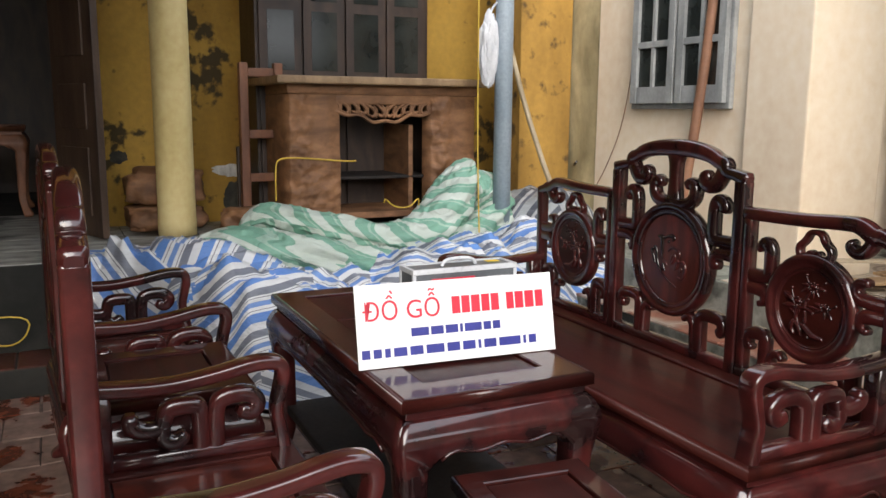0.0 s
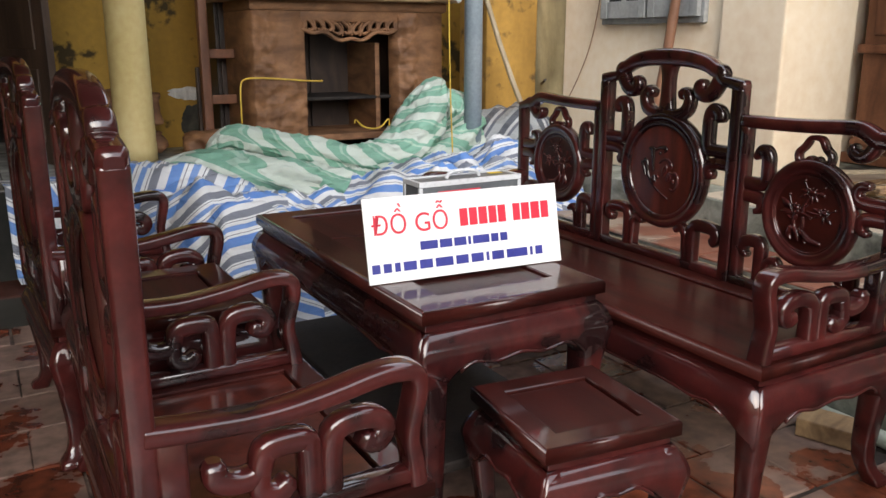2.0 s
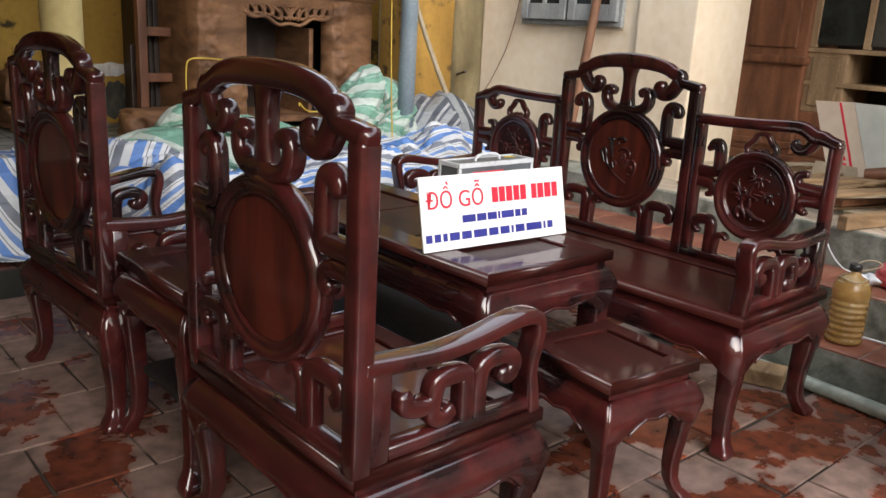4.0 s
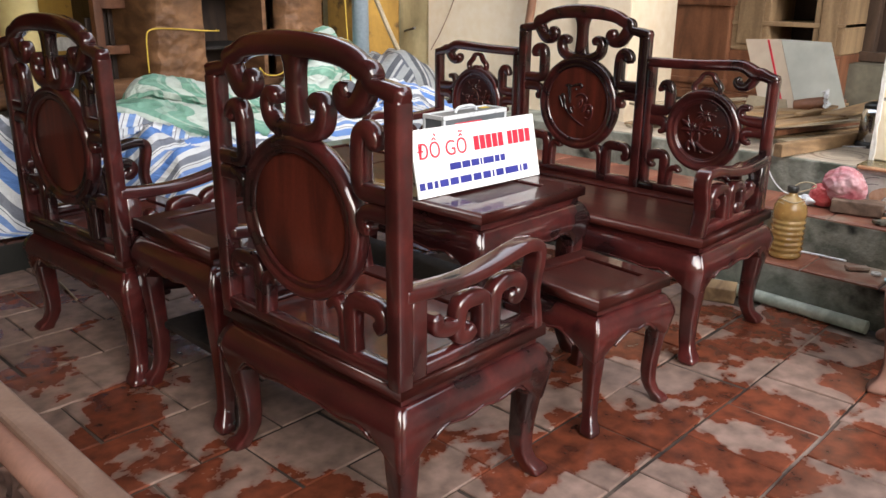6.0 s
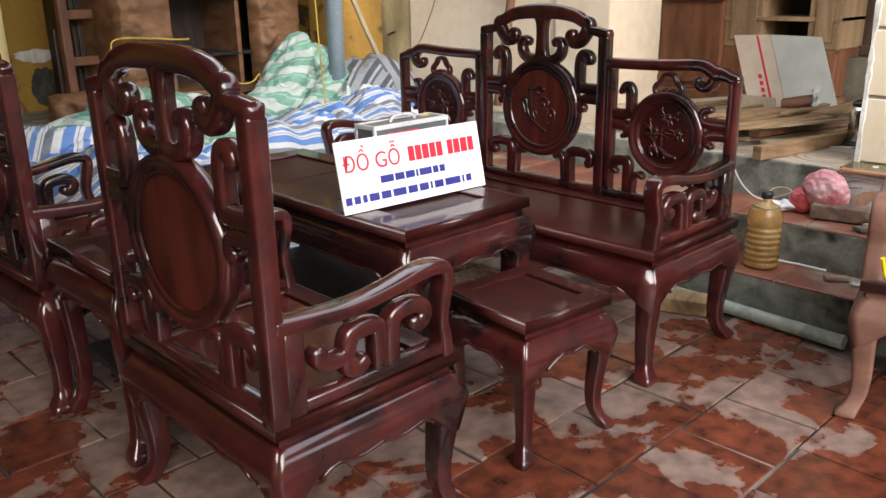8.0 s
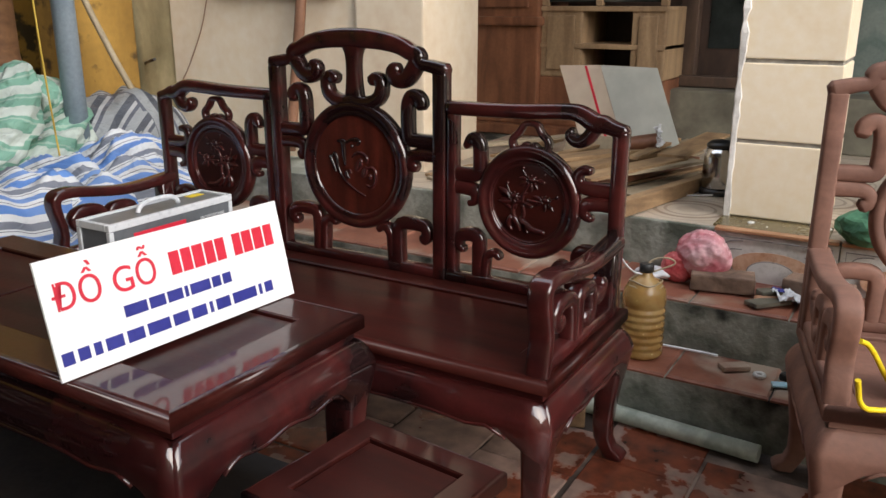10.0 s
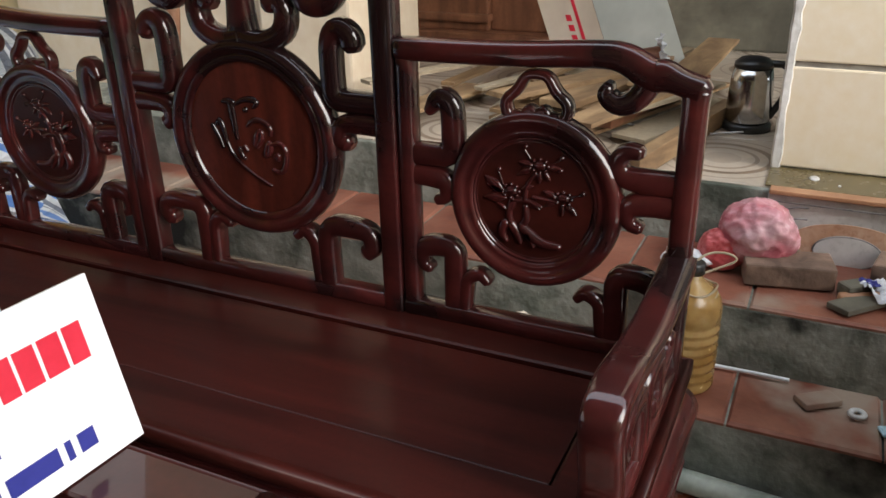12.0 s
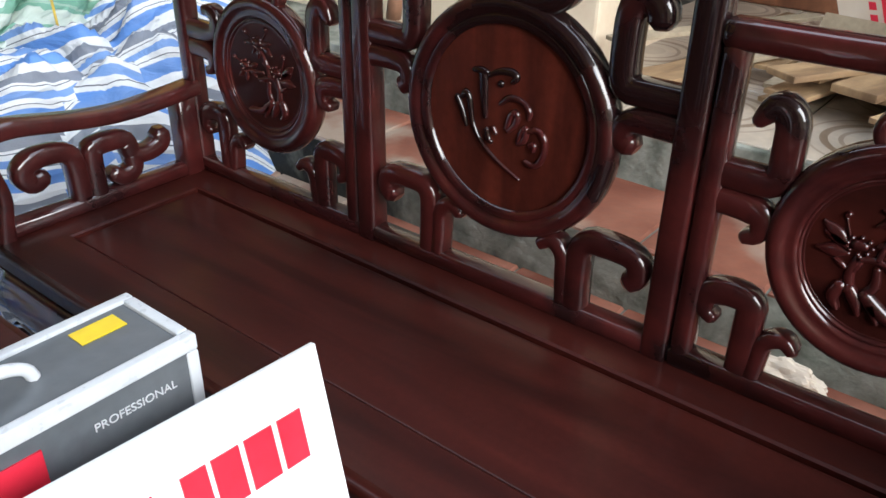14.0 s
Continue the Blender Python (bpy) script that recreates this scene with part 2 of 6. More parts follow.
def stripes(name, bands, rough=0.45, weave=900.0):
    """A woven plastic sheet with stripes across its own u axis."""
    m = bpy.data.materials.new(name)
    m.use_nodes = True
    n, l = m.node_tree.nodes, m.node_tree.links
    b = n["Principled BSDF"]
    uv = n.new("ShaderNodeUVMap")
    sep = n.new("ShaderNodeSeparateXYZ")
    l.new(uv.outputs[0], sep.inputs[0])
    fr = n.new("ShaderNodeMath")
    fr.operation = "FRACT"
    l.new(sep.outputs[0], fr.inputs[0])
    ramp = n.new("ShaderNodeValToRGB")
    ramp.color_ramp.interpolation = "CONSTANT"
    el = ramp.color_ramp.elements
    el[0].position, el[0].color = bands[0][0], (*bands[0][1], 1)
    el[1].position, el[1].color = bands[1][0], (*bands[1][1], 1)
    for p, c in bands[2:]:
        e = el.new(p)
        e.color = (*c, 1)
    l.new(fr.outputs[0], ramp.inputs[0])
    dirt = n.new("ShaderNodeTexNoise")
    dirt.inputs["Scale"].default_value, dirt.inputs["Detail"].default_value = 5, 8
    mix = n.new("ShaderNodeMix")
    mix.data_type, mix.blend_type, mix.inputs[0].default_value = "RGBA", "OVERLAY", 0.35
    l.new(ramp.outputs[0], mix.inputs[6])
    l.new(dirt.outputs[0], mix.inputs[7])
    l.new(mix.outputs[2], b.inputs["Base Color"])
    b.inputs["Roughness"].default_value = rough
    crease = n.new("ShaderNodeTexNoise")
    crease.inputs["Scale"].default_value, crease.inputs["Detail"].default_value, crease.inputs["Distortion"].default_value = 9, 5, 1.4
    bp = n.new("ShaderNodeBump")
    bp.inputs["Strength"].default_value, bp.inputs["Distance"].default_value = 0.7, 0.03
    l.new(crease.outputs[0], bp.inputs["Height"])
    l.new(bp.outputs[0], b.inputs["Normal"])
    return m


W_, B_, G_ = (0.72, 0.74, 0.76), (0.12, 0.26, 0.62), (0.1, 0.11, 0.14)
BLUETARP = stripes("blue_striped_sheet", [(0.0, W_), (0.12, B_), (0.34, W_), (0.4, G_), (0.415, W_), (0.5, (0.17, 0.3, 0.62)), (0.62, W_), (0.7, G_), (0.715, W_), (0.76, (0.2, 0.22, 0.27)), (0.94, W_)])
GREENTARP = stripes("green_striped_sheet", [(0.0, (0.54, 0.61, 0.55)), (0.46, (0.19, 0.39, 0.29)), (0.8, (0.34, 0.5, 0.41)), (0.88, (0.19, 0.39, 0.29))])
GREYBAG = stripes("grey_striped_bag", [(0.0, (0.3, 0.32, 0.33)), (0.4, (0.07, 0.08, 0.1)), (0.7, (0.4, 0.41, 0.42)), (0.85, (0.09, 0.1, 0.13))])


def clay():
    """Terracotta paving, dusty where dry and deep red where rain has wetted it."""
    m = bpy.data.materials.new("terracotta_paving")
    m.use_nodes = True
    n, l = m.node_tree.nodes, m.node_tree.links
    b = n["Principled BSDF"]
    geo = n.new("ShaderNodeNewGeometry")
    info = n.new("ShaderNodeObjectInfo")
    wet = n.new("ShaderNodeTexNoise")
    wet.inputs["Scale"].default_value, wet.inputs["Detail"].default_value, wet.inputs["Roughness"].default_value, wet.inputs["Distortion"].default_value = 3.1, 7, 0.58, 0.25
    l.new(geo.outputs["Position"], wet.inputs["Vector"])
    sep = n.new("ShaderNodeSeparateXYZ")
    l.new(geo.outputs["Position"], sep.inputs[0])
    # rain wets the open front and west more; the west tone also paints shade
    gy = n.new("ShaderNodeMapRange")
    gy.inputs[1].default_value, gy.inputs[2].default_value, gy.inputs[3].default_value, gy.inputs[4].default_value = 0.5, 1.9, 0.075, -0.05
    l.new(sep.outputs[1], gy.inputs[0])
    gx = n.new("ShaderNodeMapRange")
    gx.inputs[1].default_value, gx.inputs[2].default_value, gx.inputs[3].default_value, gx.inputs[4].default_value = -0.6, 0.5, 0.1, 0.0
    l.new(sep.outputs[0], gx.inputs[0])
    a1 = n.new("ShaderNodeMath")
    l.new(wet.outputs[0], a1.inputs[0])
    l.new(gy.outputs[0], a1.inputs[1])
    ge = n.new("ShaderNodeMapRange")
    ge.inputs[1].default_value, ge.inputs[2].default_value, ge.inputs[3].default_value, ge.inputs[4].default_value = 0.7, 1.7, 0.0, 0.04
    l.new(sep.outputs[0], ge.inputs[0])
    a3 = n.new("ShaderNodeMath")
    l.new(a1.outputs[0], a3.inputs[0])
    l.new(ge.outputs[0], a3.inputs[1])
    a2 = n.new("ShaderNodeMath")
    l.new(a3.outputs[0], a2.inputs[0])
    l.new(gx.outputs[0], a2.inputs[1])
    mask = n.new("ShaderNodeValToRGB")
    mask.color_ramp.elements[0].position, mask.color_ramp.elements[1].position = 0.495, 0.515
    l.new(a2.outputs[0], mask.inputs[0])
    fine = n.new("ShaderNodeTexNoise")
    fine.inputs["Scale"].default_value, fine.inputs["Detail"].default_value = 16, 8
    l.new(geo.outputs["Position"], fine.inputs["Vector"])
    dry = n.new("ShaderNodeValToRGB")
    dry.color_ramp.elements[0].color, dry.color_ramp.elements[1].color = (0.122, 0.078, 0.06, 1), (0.275, 0.178, 0.142, 1)
    dry.color_ramp.elements[0].position, dry.color_ramp.elements[1].position = 0.3, 0.7
    l.new(fine.outputs[0], dry.inputs[0])
    soaked = n.new("ShaderNodeValToRGB")
    soaked.color_ramp.elements[0].color, soaked.color_ramp.elements[1].color = (0.06, 0.018, 0.011, 1), (0.2, 0.052, 0.025, 1)
    soaked.color_ramp.elements[0].position, soaked.color_ramp.elements[1].position = 0.3, 0.7
    l.new(fine.outputs[0], soaked.inputs[0])
    mix = n.new("ShaderNodeMix")
    mix.data_type = "RGBA"
    l.new(mask.outputs[0], mix.inputs[0])
    l.new(dry.outputs[0], mix.inputs[6])
    l.new(soaked.outputs[0], mix.inputs[7])
    var = n.new("ShaderNodeHueSaturation")
    vr = n.new("ShaderNodeMapRange")
    vr.inputs[3].default_value, vr.inputs[4].default_value = 0.82, 1.12
    l.new(info.outputs["Random"], vr.inputs[0])
    l.new(vr.outputs[0], var.inputs["Value"])
    l.new(mix.outputs[2], var.inputs["Color"])
    l.new(var.outputs[0], b.inputs["Base Color"])
    rg = n.new("ShaderNodeMapRange")
    rg.inputs[3].default_value, rg.inputs[4].default_value = 0.7, 0.26
    l.new(mask.outputs[0], rg.inputs[0])
    l.new(rg.outputs[0], b.inputs["Roughness"])
    bp = n.new("ShaderNodeBump")
    bp.inputs["Strength"].default_value, bp.inputs["Distance"].default_value = 0.15, 0.01
    l.new(fine.outputs[0], bp.inputs["Height"])
    l.new(bp.outputs[0], b.inputs["Normal"])
    return m


def ring_tile(name, base, line, middle):
    """A glazed tile with printed rings round a point of each tile."""
    m = mat(name, base, tuple(min(1, c * 1.25) for c in base), 0.35, (6, 6, 6), 0.03, fine=40)
    n, l = m.node_tree.nodes, m.node_tree.links
    tc = n.new("ShaderNodeTexCoord")
    dist = n.new("ShaderNodeVectorMath")
    dist.operation = "DISTANCE"
    dist.inputs[1].default_value = middle
    l.new(tc.outputs["Object"], dist.inputs[0])
    ramp = n.new("ShaderNodeValToRGB")
    ramp.color_ramp.interpolation = "CONSTANT"
    el = ramp.color_ramp.elements
    el[0].color, el[1].color = (0.35, 0.35, 0.35, 1), (0, 0, 0, 1)
    el[1].position = 0.05
    for p, v in ((0.085, 0.8), (0.095, 0.0), (0.12, 1.0), (0.14, 0.0), (0.165, 0.6), (0.172, 0.0)):
        e = el.new(p)
        e.color = (v, v, v, 1)
    l.new(dist.outputs["Value"], ramp.inputs[0])
    mix = n.new("ShaderNodeMix")
    mix.data_type = "RGBA"
    b = n["Principled BSDF"]
    old = b.inputs["Base Color"].links[0].from_socket
    l.new(ramp.outputs[0], mix.inputs[0])
    l.new(old, mix.inputs[6])
    mix.inputs[7].default_value = (*line, 1)
    l.new(mix.outputs[2], b.inputs["Base Color"])
    return m


TERR = ring_tile("printed_porch_tile", (0.4, 0.34, 0.27), (0.22, 0.16, 0.11), (0, 0, 0))
RISERTILE = PRINTW
CLAY = clay()


# ---- building blocks ----
def part(name, bm, material, parent=None, label=""):
    me = bpy.data.meshes.new(name)
    bm.normal_update()
    bm.to_mesh(me)
    bm.free()
    me.materials.append(material)
    ob = new(name, me)
    if parent is not None:
        ob.parent = parent
    if label:
        ob["label"] = label
    return ob


def thing(name, m, label, category, group="", kind=""):
    ob = new(name)
    ob.empty_display_size = 0.1
    ob.matrix_world = m
    return tagged(ob, label, category, group, kind)


def box(x0, x1, y0, y1, z0, z1, bevel=0.004, seg=2, bm=None):
    """A block between the limits, with its edges eased."""
    b2 = bmesh.new()
    bmesh.ops.create_cube(b2, size=1, matrix=Matrix.Translation(((x0 + x1) / 2, (y0 + y1) / 2, (z0 + z1) / 2)) @ Matrix.Diagonal((x1 - x0, y1 - y0, z1 - z0, 1)))
    if bevel:
        bmesh.ops.bevel(b2, geom=b2.edges[:], offset=bevel, segments=seg, affect="EDGES", profile=0.6)
    if bm is None:
        return b2
    me = bpy.data.meshes.new("tmp")
    b2.to_mesh(me)
    b2.free()
    bm.from_mesh(me)
    bpy.data.meshes.remove(me)
    return bm


def chaikin(p, it):
    for _ in range(it):
        q = [p[0]]
        for a, b in zip(p, p[1:]):
            q.append(tuple(0.75 * u + 0.25 * v for u, v in zip(a, b)))
            q.append(tuple(0.25 * u + 0.75 * v for u, v in zip(a, b)))
        q.append(p[-1])
        p = q
    return p


XZ = Matrix(((1, 0, 0, 0), (0, 0, 1, 0), (0, 1, 0, 0), (0, 0, 0, 1)))  # plane coordinates (x, z), depth along y
YZ = Matrix(((0, 0, 1, 0), (1, 0, 0, 0), (0, 1, 0, 0), (0, 0, 0, 1)))  # plane coordinates (y, z), depth along x


def sweep(pts, d, m=YZ, it=2, n=16, bm=None, round_ends=True, power=0.56):
    """A rounded bar along a plane path of (u, v, width), d deep out of the plane."""
    bm = bm or bmesh.new()
    p = chaikin([tuple(q) for q in pts], it)
    out = []
    for i, (u, v, w) in enumerate(p):
        a, b = p[max(i - 1, 0)], p[min(i + 1, len(p) - 1)]
        t = Vector((b[0] - a[0], b[1] - a[1]))
        t = t.normalized() if t.length > 1e-9 else Vector((1, 0))
        out.append((u, v, w, t, 1.0))
    if round_ends:
        u, v, w, t, _ = out[0]
        out = [(u - t.x * w * 0.3, v - t.y * w * 0.3, w * 0.55, t, 0.6)] + out
        u, v, w, t, _ = out[-1]
        out.append((u + t.x * w * 0.3, v + t.y * w * 0.3, w * 0.55, t, 0.6))
    rings = []
    for u, v, w, t, k in out:
        nx, ny = -t.y, t.x
        ring = []
        for j in range(n):
            a = 2 * math.pi * j / n
            c, s = math.cos(a), math.sin(a)
            c, s = math.copysign(abs(c) ** power, c), math.copysign(abs(s) ** power, s)
            ring.append(bm.verts.new(m @ Vector((u + nx * c * w / 2, v + ny * c * w / 2, s * d * k / 2))))
        rings.append(ring)
    for r0, r1 in zip(rings, rings[1:]):
        for j in range(n):
            bm.faces.new((r0[j], r0[(j + 1) % n], r1[(j + 1) % n], r1[j])).smooth = True
    bm.faces.new(rings[0][::-1])
    bm.faces.new(rings[-1])
    bmesh.ops.recalc_face_normals(bm, faces=bm.faces[:])
    return bm


def tube(pts, r, it=2, n=8, bm=None):
    """A round rod, rope or wire along points in space."""
    bm = bm or bmesh.new()
    p = [Vector(q) for q in chaikin([tuple(q) for q in pts], it)]
    rings, side = [], None
    for i, c in enumerate(p):
        t = (p[min(i + 1, len(p) - 1)] - p[max(i - 1, 0)]).normalized()
        if side is None:
            side = t.orthogonal().normalized()
        side = (side - t * side.dot(t)).normalized()
        up = t.cross(side)
        rings.append([bm.verts.new(c + r * (math.cos(2 * math.pi * j / n) * side + math.sin(2 * math.pi * j / n) * up)) for j in range(n)])
    for r0, r1 in zip(rings, rings[1:]):
        for j in range(n):
            bm.faces.new((r0[j], r0[(j + 1) % n], r1[(j + 1) % n], r1[j])).smooth = True
    bm.faces.new(rings[0][::-1])
    bm.faces.new(rings[-1])
    return bm


def lathe(profile, n=24, bm=None, at=(0, 0, 0), su=1.0, m=None):
    """A turned form from (radius, height) pairs."""
    bm = bm or bmesh.new()
    m = m or Matrix.Translation(at)
    rings = [[bm.verts.new(m @ Vector((r * su * math.cos(2 * math.pi * j / n), r * math.sin(2 * math.pi * j / n), z))) for j in range(n)] for r, z in profile]
    for r0, r1 in zip(rings, rings[1:]):
        for j in range(n):
            bm.faces.new((r0[j], r0[(j + 1) % n], r1[(j + 1) % n], r1[j])).smooth = True
    bm.faces.new(rings[0][::-1])
    bm.faces.new(rings[-1])
    return bm


def mirror(pts):
    return [(-u, v, w) for u, v, w in pts]


def ring(cy, cz, ry, rz, w, d, x, n=48):
    """An upright oval moulding with a rounded section and an inner step."""
    bm = bmesh.new()
    prof = [(-w, -d * 0.3), (-w, d * 0.3), (-w * 0.8, d * 0.36), (-w * 0.62, d * 0.3), (-w * 0.5, d * 0.42), (-w * 0.2, d * 0.5), (0.0, d * 0.4), (w * 0.12, d * 0.15),
            (w * 0.12, -d * 0.15), (0.0, -d * 0.4), (-w * 0.2, -d * 0.5), (-w * 0.5, -d * 0.42), (-w * 0.62, -d * 0.3), (-w * 0.8, -d * 0.36)]
    rings = []
    for i in range(n):
        a = 2 * math.pi * i / n
        rings.append([bm.verts.new((x + q, cy + (ry + p) * math.cos(a), cz + (rz + p) * math.sin(a))) for p, q in prof])
    k = len(prof)
    for i in range(n):
        r0, r1 = rings[i], rings[(i + 1) % n]
        for j in range(k):
            bm.faces.new((r0[j], r0[(j + 1) % k], r1[(j + 1) % k], r1[j])).smooth = True
    bmesh.ops.recalc_face_normals(bm, faces=bm.faces[:])
    return bm


def oval(cy, cz, ry, rz, x, d, n=48):
    bm = bmesh.new()
    a = [bm.verts.new((x - d / 2, cy + ry * math.cos(2 * math.pi * i / n), cz + rz * math.sin(2 * math.pi * i / n))) for i in range(n)]
    b = [bm.verts.new((x + d / 2, v.co.y, v.co.z)) for v in a]
    bm.faces.new(a)
    bm.faces.new(b[::-1])
    for i in range(n):
        bm.faces.new((a[i], b[i], b[(i + 1) % n], a[(i + 1) % n]))
    bmesh.ops.recalc_face_normals(bm, faces=bm.faces[:])
    return bm


def apron(a, b, out, top, low, bulge=0.029, thick=0.022, n=28):
    """A curved skirt board from a to b (plan points); low(s) gives its lower edge along the way."""
    bm = bmesh.new()
    a, b, out = Vector(a), Vector(b), Vector(out)
    prof = [(0.0, 0.0), (0.009, 0.3), (0.022, 0.58), (0.038, 0.82), (0.052, 0.96), (0.064, 1.0)]
    rows = []
    for i in range(n + 1):
        s = i / n
        c = a.lerp(b, s)
        z0 = low(s)
        # the ends run out with the bulge, so that neighbours meet in a mitre
        face = prof + [(top - z0 - e, max(0.4, 1 - 6.2 * (top - z0 - e - 0.064)) * k) for e, k in ((0.006, 1.0), (0.0, 0.94))]
        col = [bm.verts.new((*(c + (out + (b - a).normalized() * (2 * s - 1)) * bulge * q).xy, top - d)) for d, q in face]
        col += [bm.verts.new((c.x - out.x * thick, c.y - out.y * thick, z0)), bm.verts.new((c.x - out.x * thick, c.y - out.y * thick, top))]
        rows.append(col)
    k = len(rows[0])
    for r0, r1 in zip(rows, rows[1:]):
        for j in range(k):
            f = bm.faces.new((r0[j], r0[(j + 1) % k], r1[(j + 1) % k], r1[j]))
            f.smooth = j < 7
    bm.faces.new(rows[0])
    bm.faces.new(rows[-1][::-1])
    bmesh.ops.recalc_face_normals(bm, faces=bm.faces[:])
    return bm


def cabriole(x, y, h, sx, sy, knee=0.075, n=24):
    """A curved leg that swells at the knee, thins, and turns out at the toe; sx, sy point to its corner."""
    bm = bmesh.new()
    lv = [(1 - d / h, k, o) for d, k, o in ((0.0, 0.6, 0.0), (0.009, 0.74, 0.003), (0.022, 0.83, 0.006), (0.038, 0.92, 0.008), (0.054, 0.98, 0.009), (0.068, 0.98, 0.009), (0.09, 0.95, 0.008))]
    lv += [(0.7, 0.89, 0.006), (0.56, 0.81, 0.003), (0.42, 0.73, -0.001), (0.3, 0.68, -0.003), (0.19, 0.63, -0.001),
           (0.11, 0.62, 0.008), (0.065, 0.76, 0.02), (0.03, 0.8, 0.026), (0.008, 0.72, 0.026), (0.0, 0.6, 0.024)]
    rings = []
    for f, s, o in lv:
        rr = []
        for j in range(n):
            t = 2 * math.pi * j / n
            c, q = math.cos(t), math.sin(t)
            c, q = math.copysign(abs(c) ** 0.42, c), math.copysign(abs(q) ** 0.42, q)
            rr.append(bm.verts.new((x + sx * o + c * s * knee / 2, y + sy * o + q * s * knee / 2, f * h)))
        rings.append(rr)
    for r0, r1 in zip(rings, rings[1:]):
        for j in range(n):
            bm.faces.new((r0[j], r0[(j + 1) % n], r1[(j + 1) % n], r1[j])).smooth = True
    bm.faces.new(rings[0])
    bm.faces.new(rings[-1][::-1])
    bmesh.ops.recalc_face_normals(bm, faces=bm.faces[:])
    return bm


def skirt(top, deep, ends):
    """The lower edge of an apron: deep at the legs, an ogee up to the middle, with a small drop at the centre."""
    def low(s):
        e = min(s, 1 - s)
        k = min(1.0, e / ends)
        k = k * k * (3 - 2 * k)
        wave = 0.012 * math.exp(-((e - ends * 1.5) / (ends * 0.35)) ** 2)
        return top - deep * (1.75 - 0.9 * k) - wave
    return low


def mitred(b, lx, ly, border, z1, z2, e=0.008):
    """One rail of a framed top, cut at 45 degrees where it meets its neighbours, its edges rounded."""
    x0, x1, y0, y1 = b
    if abs((x1 - x0) - border) < 1e-6:
        o, i = (x0, x1) if x0 < 0 else (x1, x0)
        outer, inner = [(o, -ly), (o, ly)], [(i, -ly + border), (i, ly - border)]
    else:
        o, i = (y0, y1) if y0 < 0 else (y1, y0)
        outer, inner = [(-lx, o), (lx, o)], [(-lx + border, i), (lx - border, i)]
    bm = bmesh.new()
    prof = [(0.1, z1), (0.0, z1 + e * 0.6), (0.0, z2 - e), (0.02, z2 - e * 0.45), (0.06, z2 - e * 0.12), (0.12, z2), (0.96, z2), (1.0, z2 - 0.003), (1.0, z1)]
    ends = [[bm.verts.new((*(Vector(outer[k]).lerp(Vector(inner[k]), q)), z)) for q, z in prof] for k in (0, 1)]
    n = len(prof)
    for j in range(n):
        f = bm.faces.new((ends[0][j], ends[0][(j + 1) % n], ends[1][(j + 1) % n], ends[1][j]))
        f.smooth = 1 <= j <= 4
    bm.faces.new(ends[0])
    bm.faces.new(ends[1][::-1])
    bmesh.ops.recalc_face_normals(bm, faces=bm.faces[:])
    return bm


def stand(t, lx, ly, top, wood, rim=0.038, waist=0.018, deep=0.092, knee=0.078, border=0.085, panels=1, panel_wood=None, rail_wood=None):
    """The frame that seats and tables share: framed top with sunk panels, waist, curved aprons, four curved legs. lx, ly: half sizes."""
    z1, z2 = top - rim, top - rim - waist
    tops = SATIN if wood == ROSE else wood
    for name, b in (("top_rail", (-lx, -lx + border, -ly, ly)), ("top_rail", (lx - border, lx, -ly, ly)), ("top_rail", (-lx, lx, -ly, -ly + border)), ("top_rail", (-lx, lx, ly - border, ly))):
        part(name, mitred(b, lx, ly, border, z1, top), rail_wood or (RIM if wood == ROSE else wood), t)
    inner = 2 * (ly - border)
    for i in range(panels):
        y0 = -ly + border + inner * i / panels
        part("top_panel", box(-lx + border + 0.005, lx - border - 0.005, y0 + 0.005, y0 + inner / panels - 0.004, z1 + 0.004, top - 0.0075, 0.003), panel_wood or tops, t)
    part("waist", box(-lx + 0.016, lx - 0.016, -ly + 0.016, ly - 0.016, z2 - 0.004, z1 + 0.003, 0.003), wood, t)
    q = 0.012
    for a, b, o, run in (((-lx + q, -ly + q), (-lx + q, ly - q), (-1, 0), 2 * ly), ((lx - q, -ly + q), (lx - q, ly - q), (1, 0), 2 * ly), ((-lx + q, -ly + q), (lx - q, -ly + q), (0, -1), 2 * lx), ((-lx + q, ly - q), (lx - q, ly - q), (0, 1), 2 * lx)):
        low = skirt(z2, deep, 0.13 / run)
        part("apron", apron((*a, 0), (*b, 0), (*o, 0), z2, low), wood, t)
        # a raised lip follows the lower edge between the legs
        lip = []
        for i in range(31):
            f = (knee + 0.004) / run + (1 - 2 * (knee + 0.004) / run) * i / 30
            d = z2 - low(f)
            c = Vector((*a, 0)).lerp(Vector((*b, 0)), f) + Vector((*o, 0)) * 0.029 * max(0.4, 1 - 6.2 * (d - 0.064))
            lip.append((c.x, c.y, low(f) + 0.004))
        part("lip", tube(lip, 0.0046, 0, 8), wood, t)
    k = knee / 2 - 0.004
    for sx in (-1, 1):
        for sy in (-1, 1):
            part("leg", cabriole(sx * (lx - k), sy * (ly - k), z2 - 0.002, sx, sy, knee), wood, t)


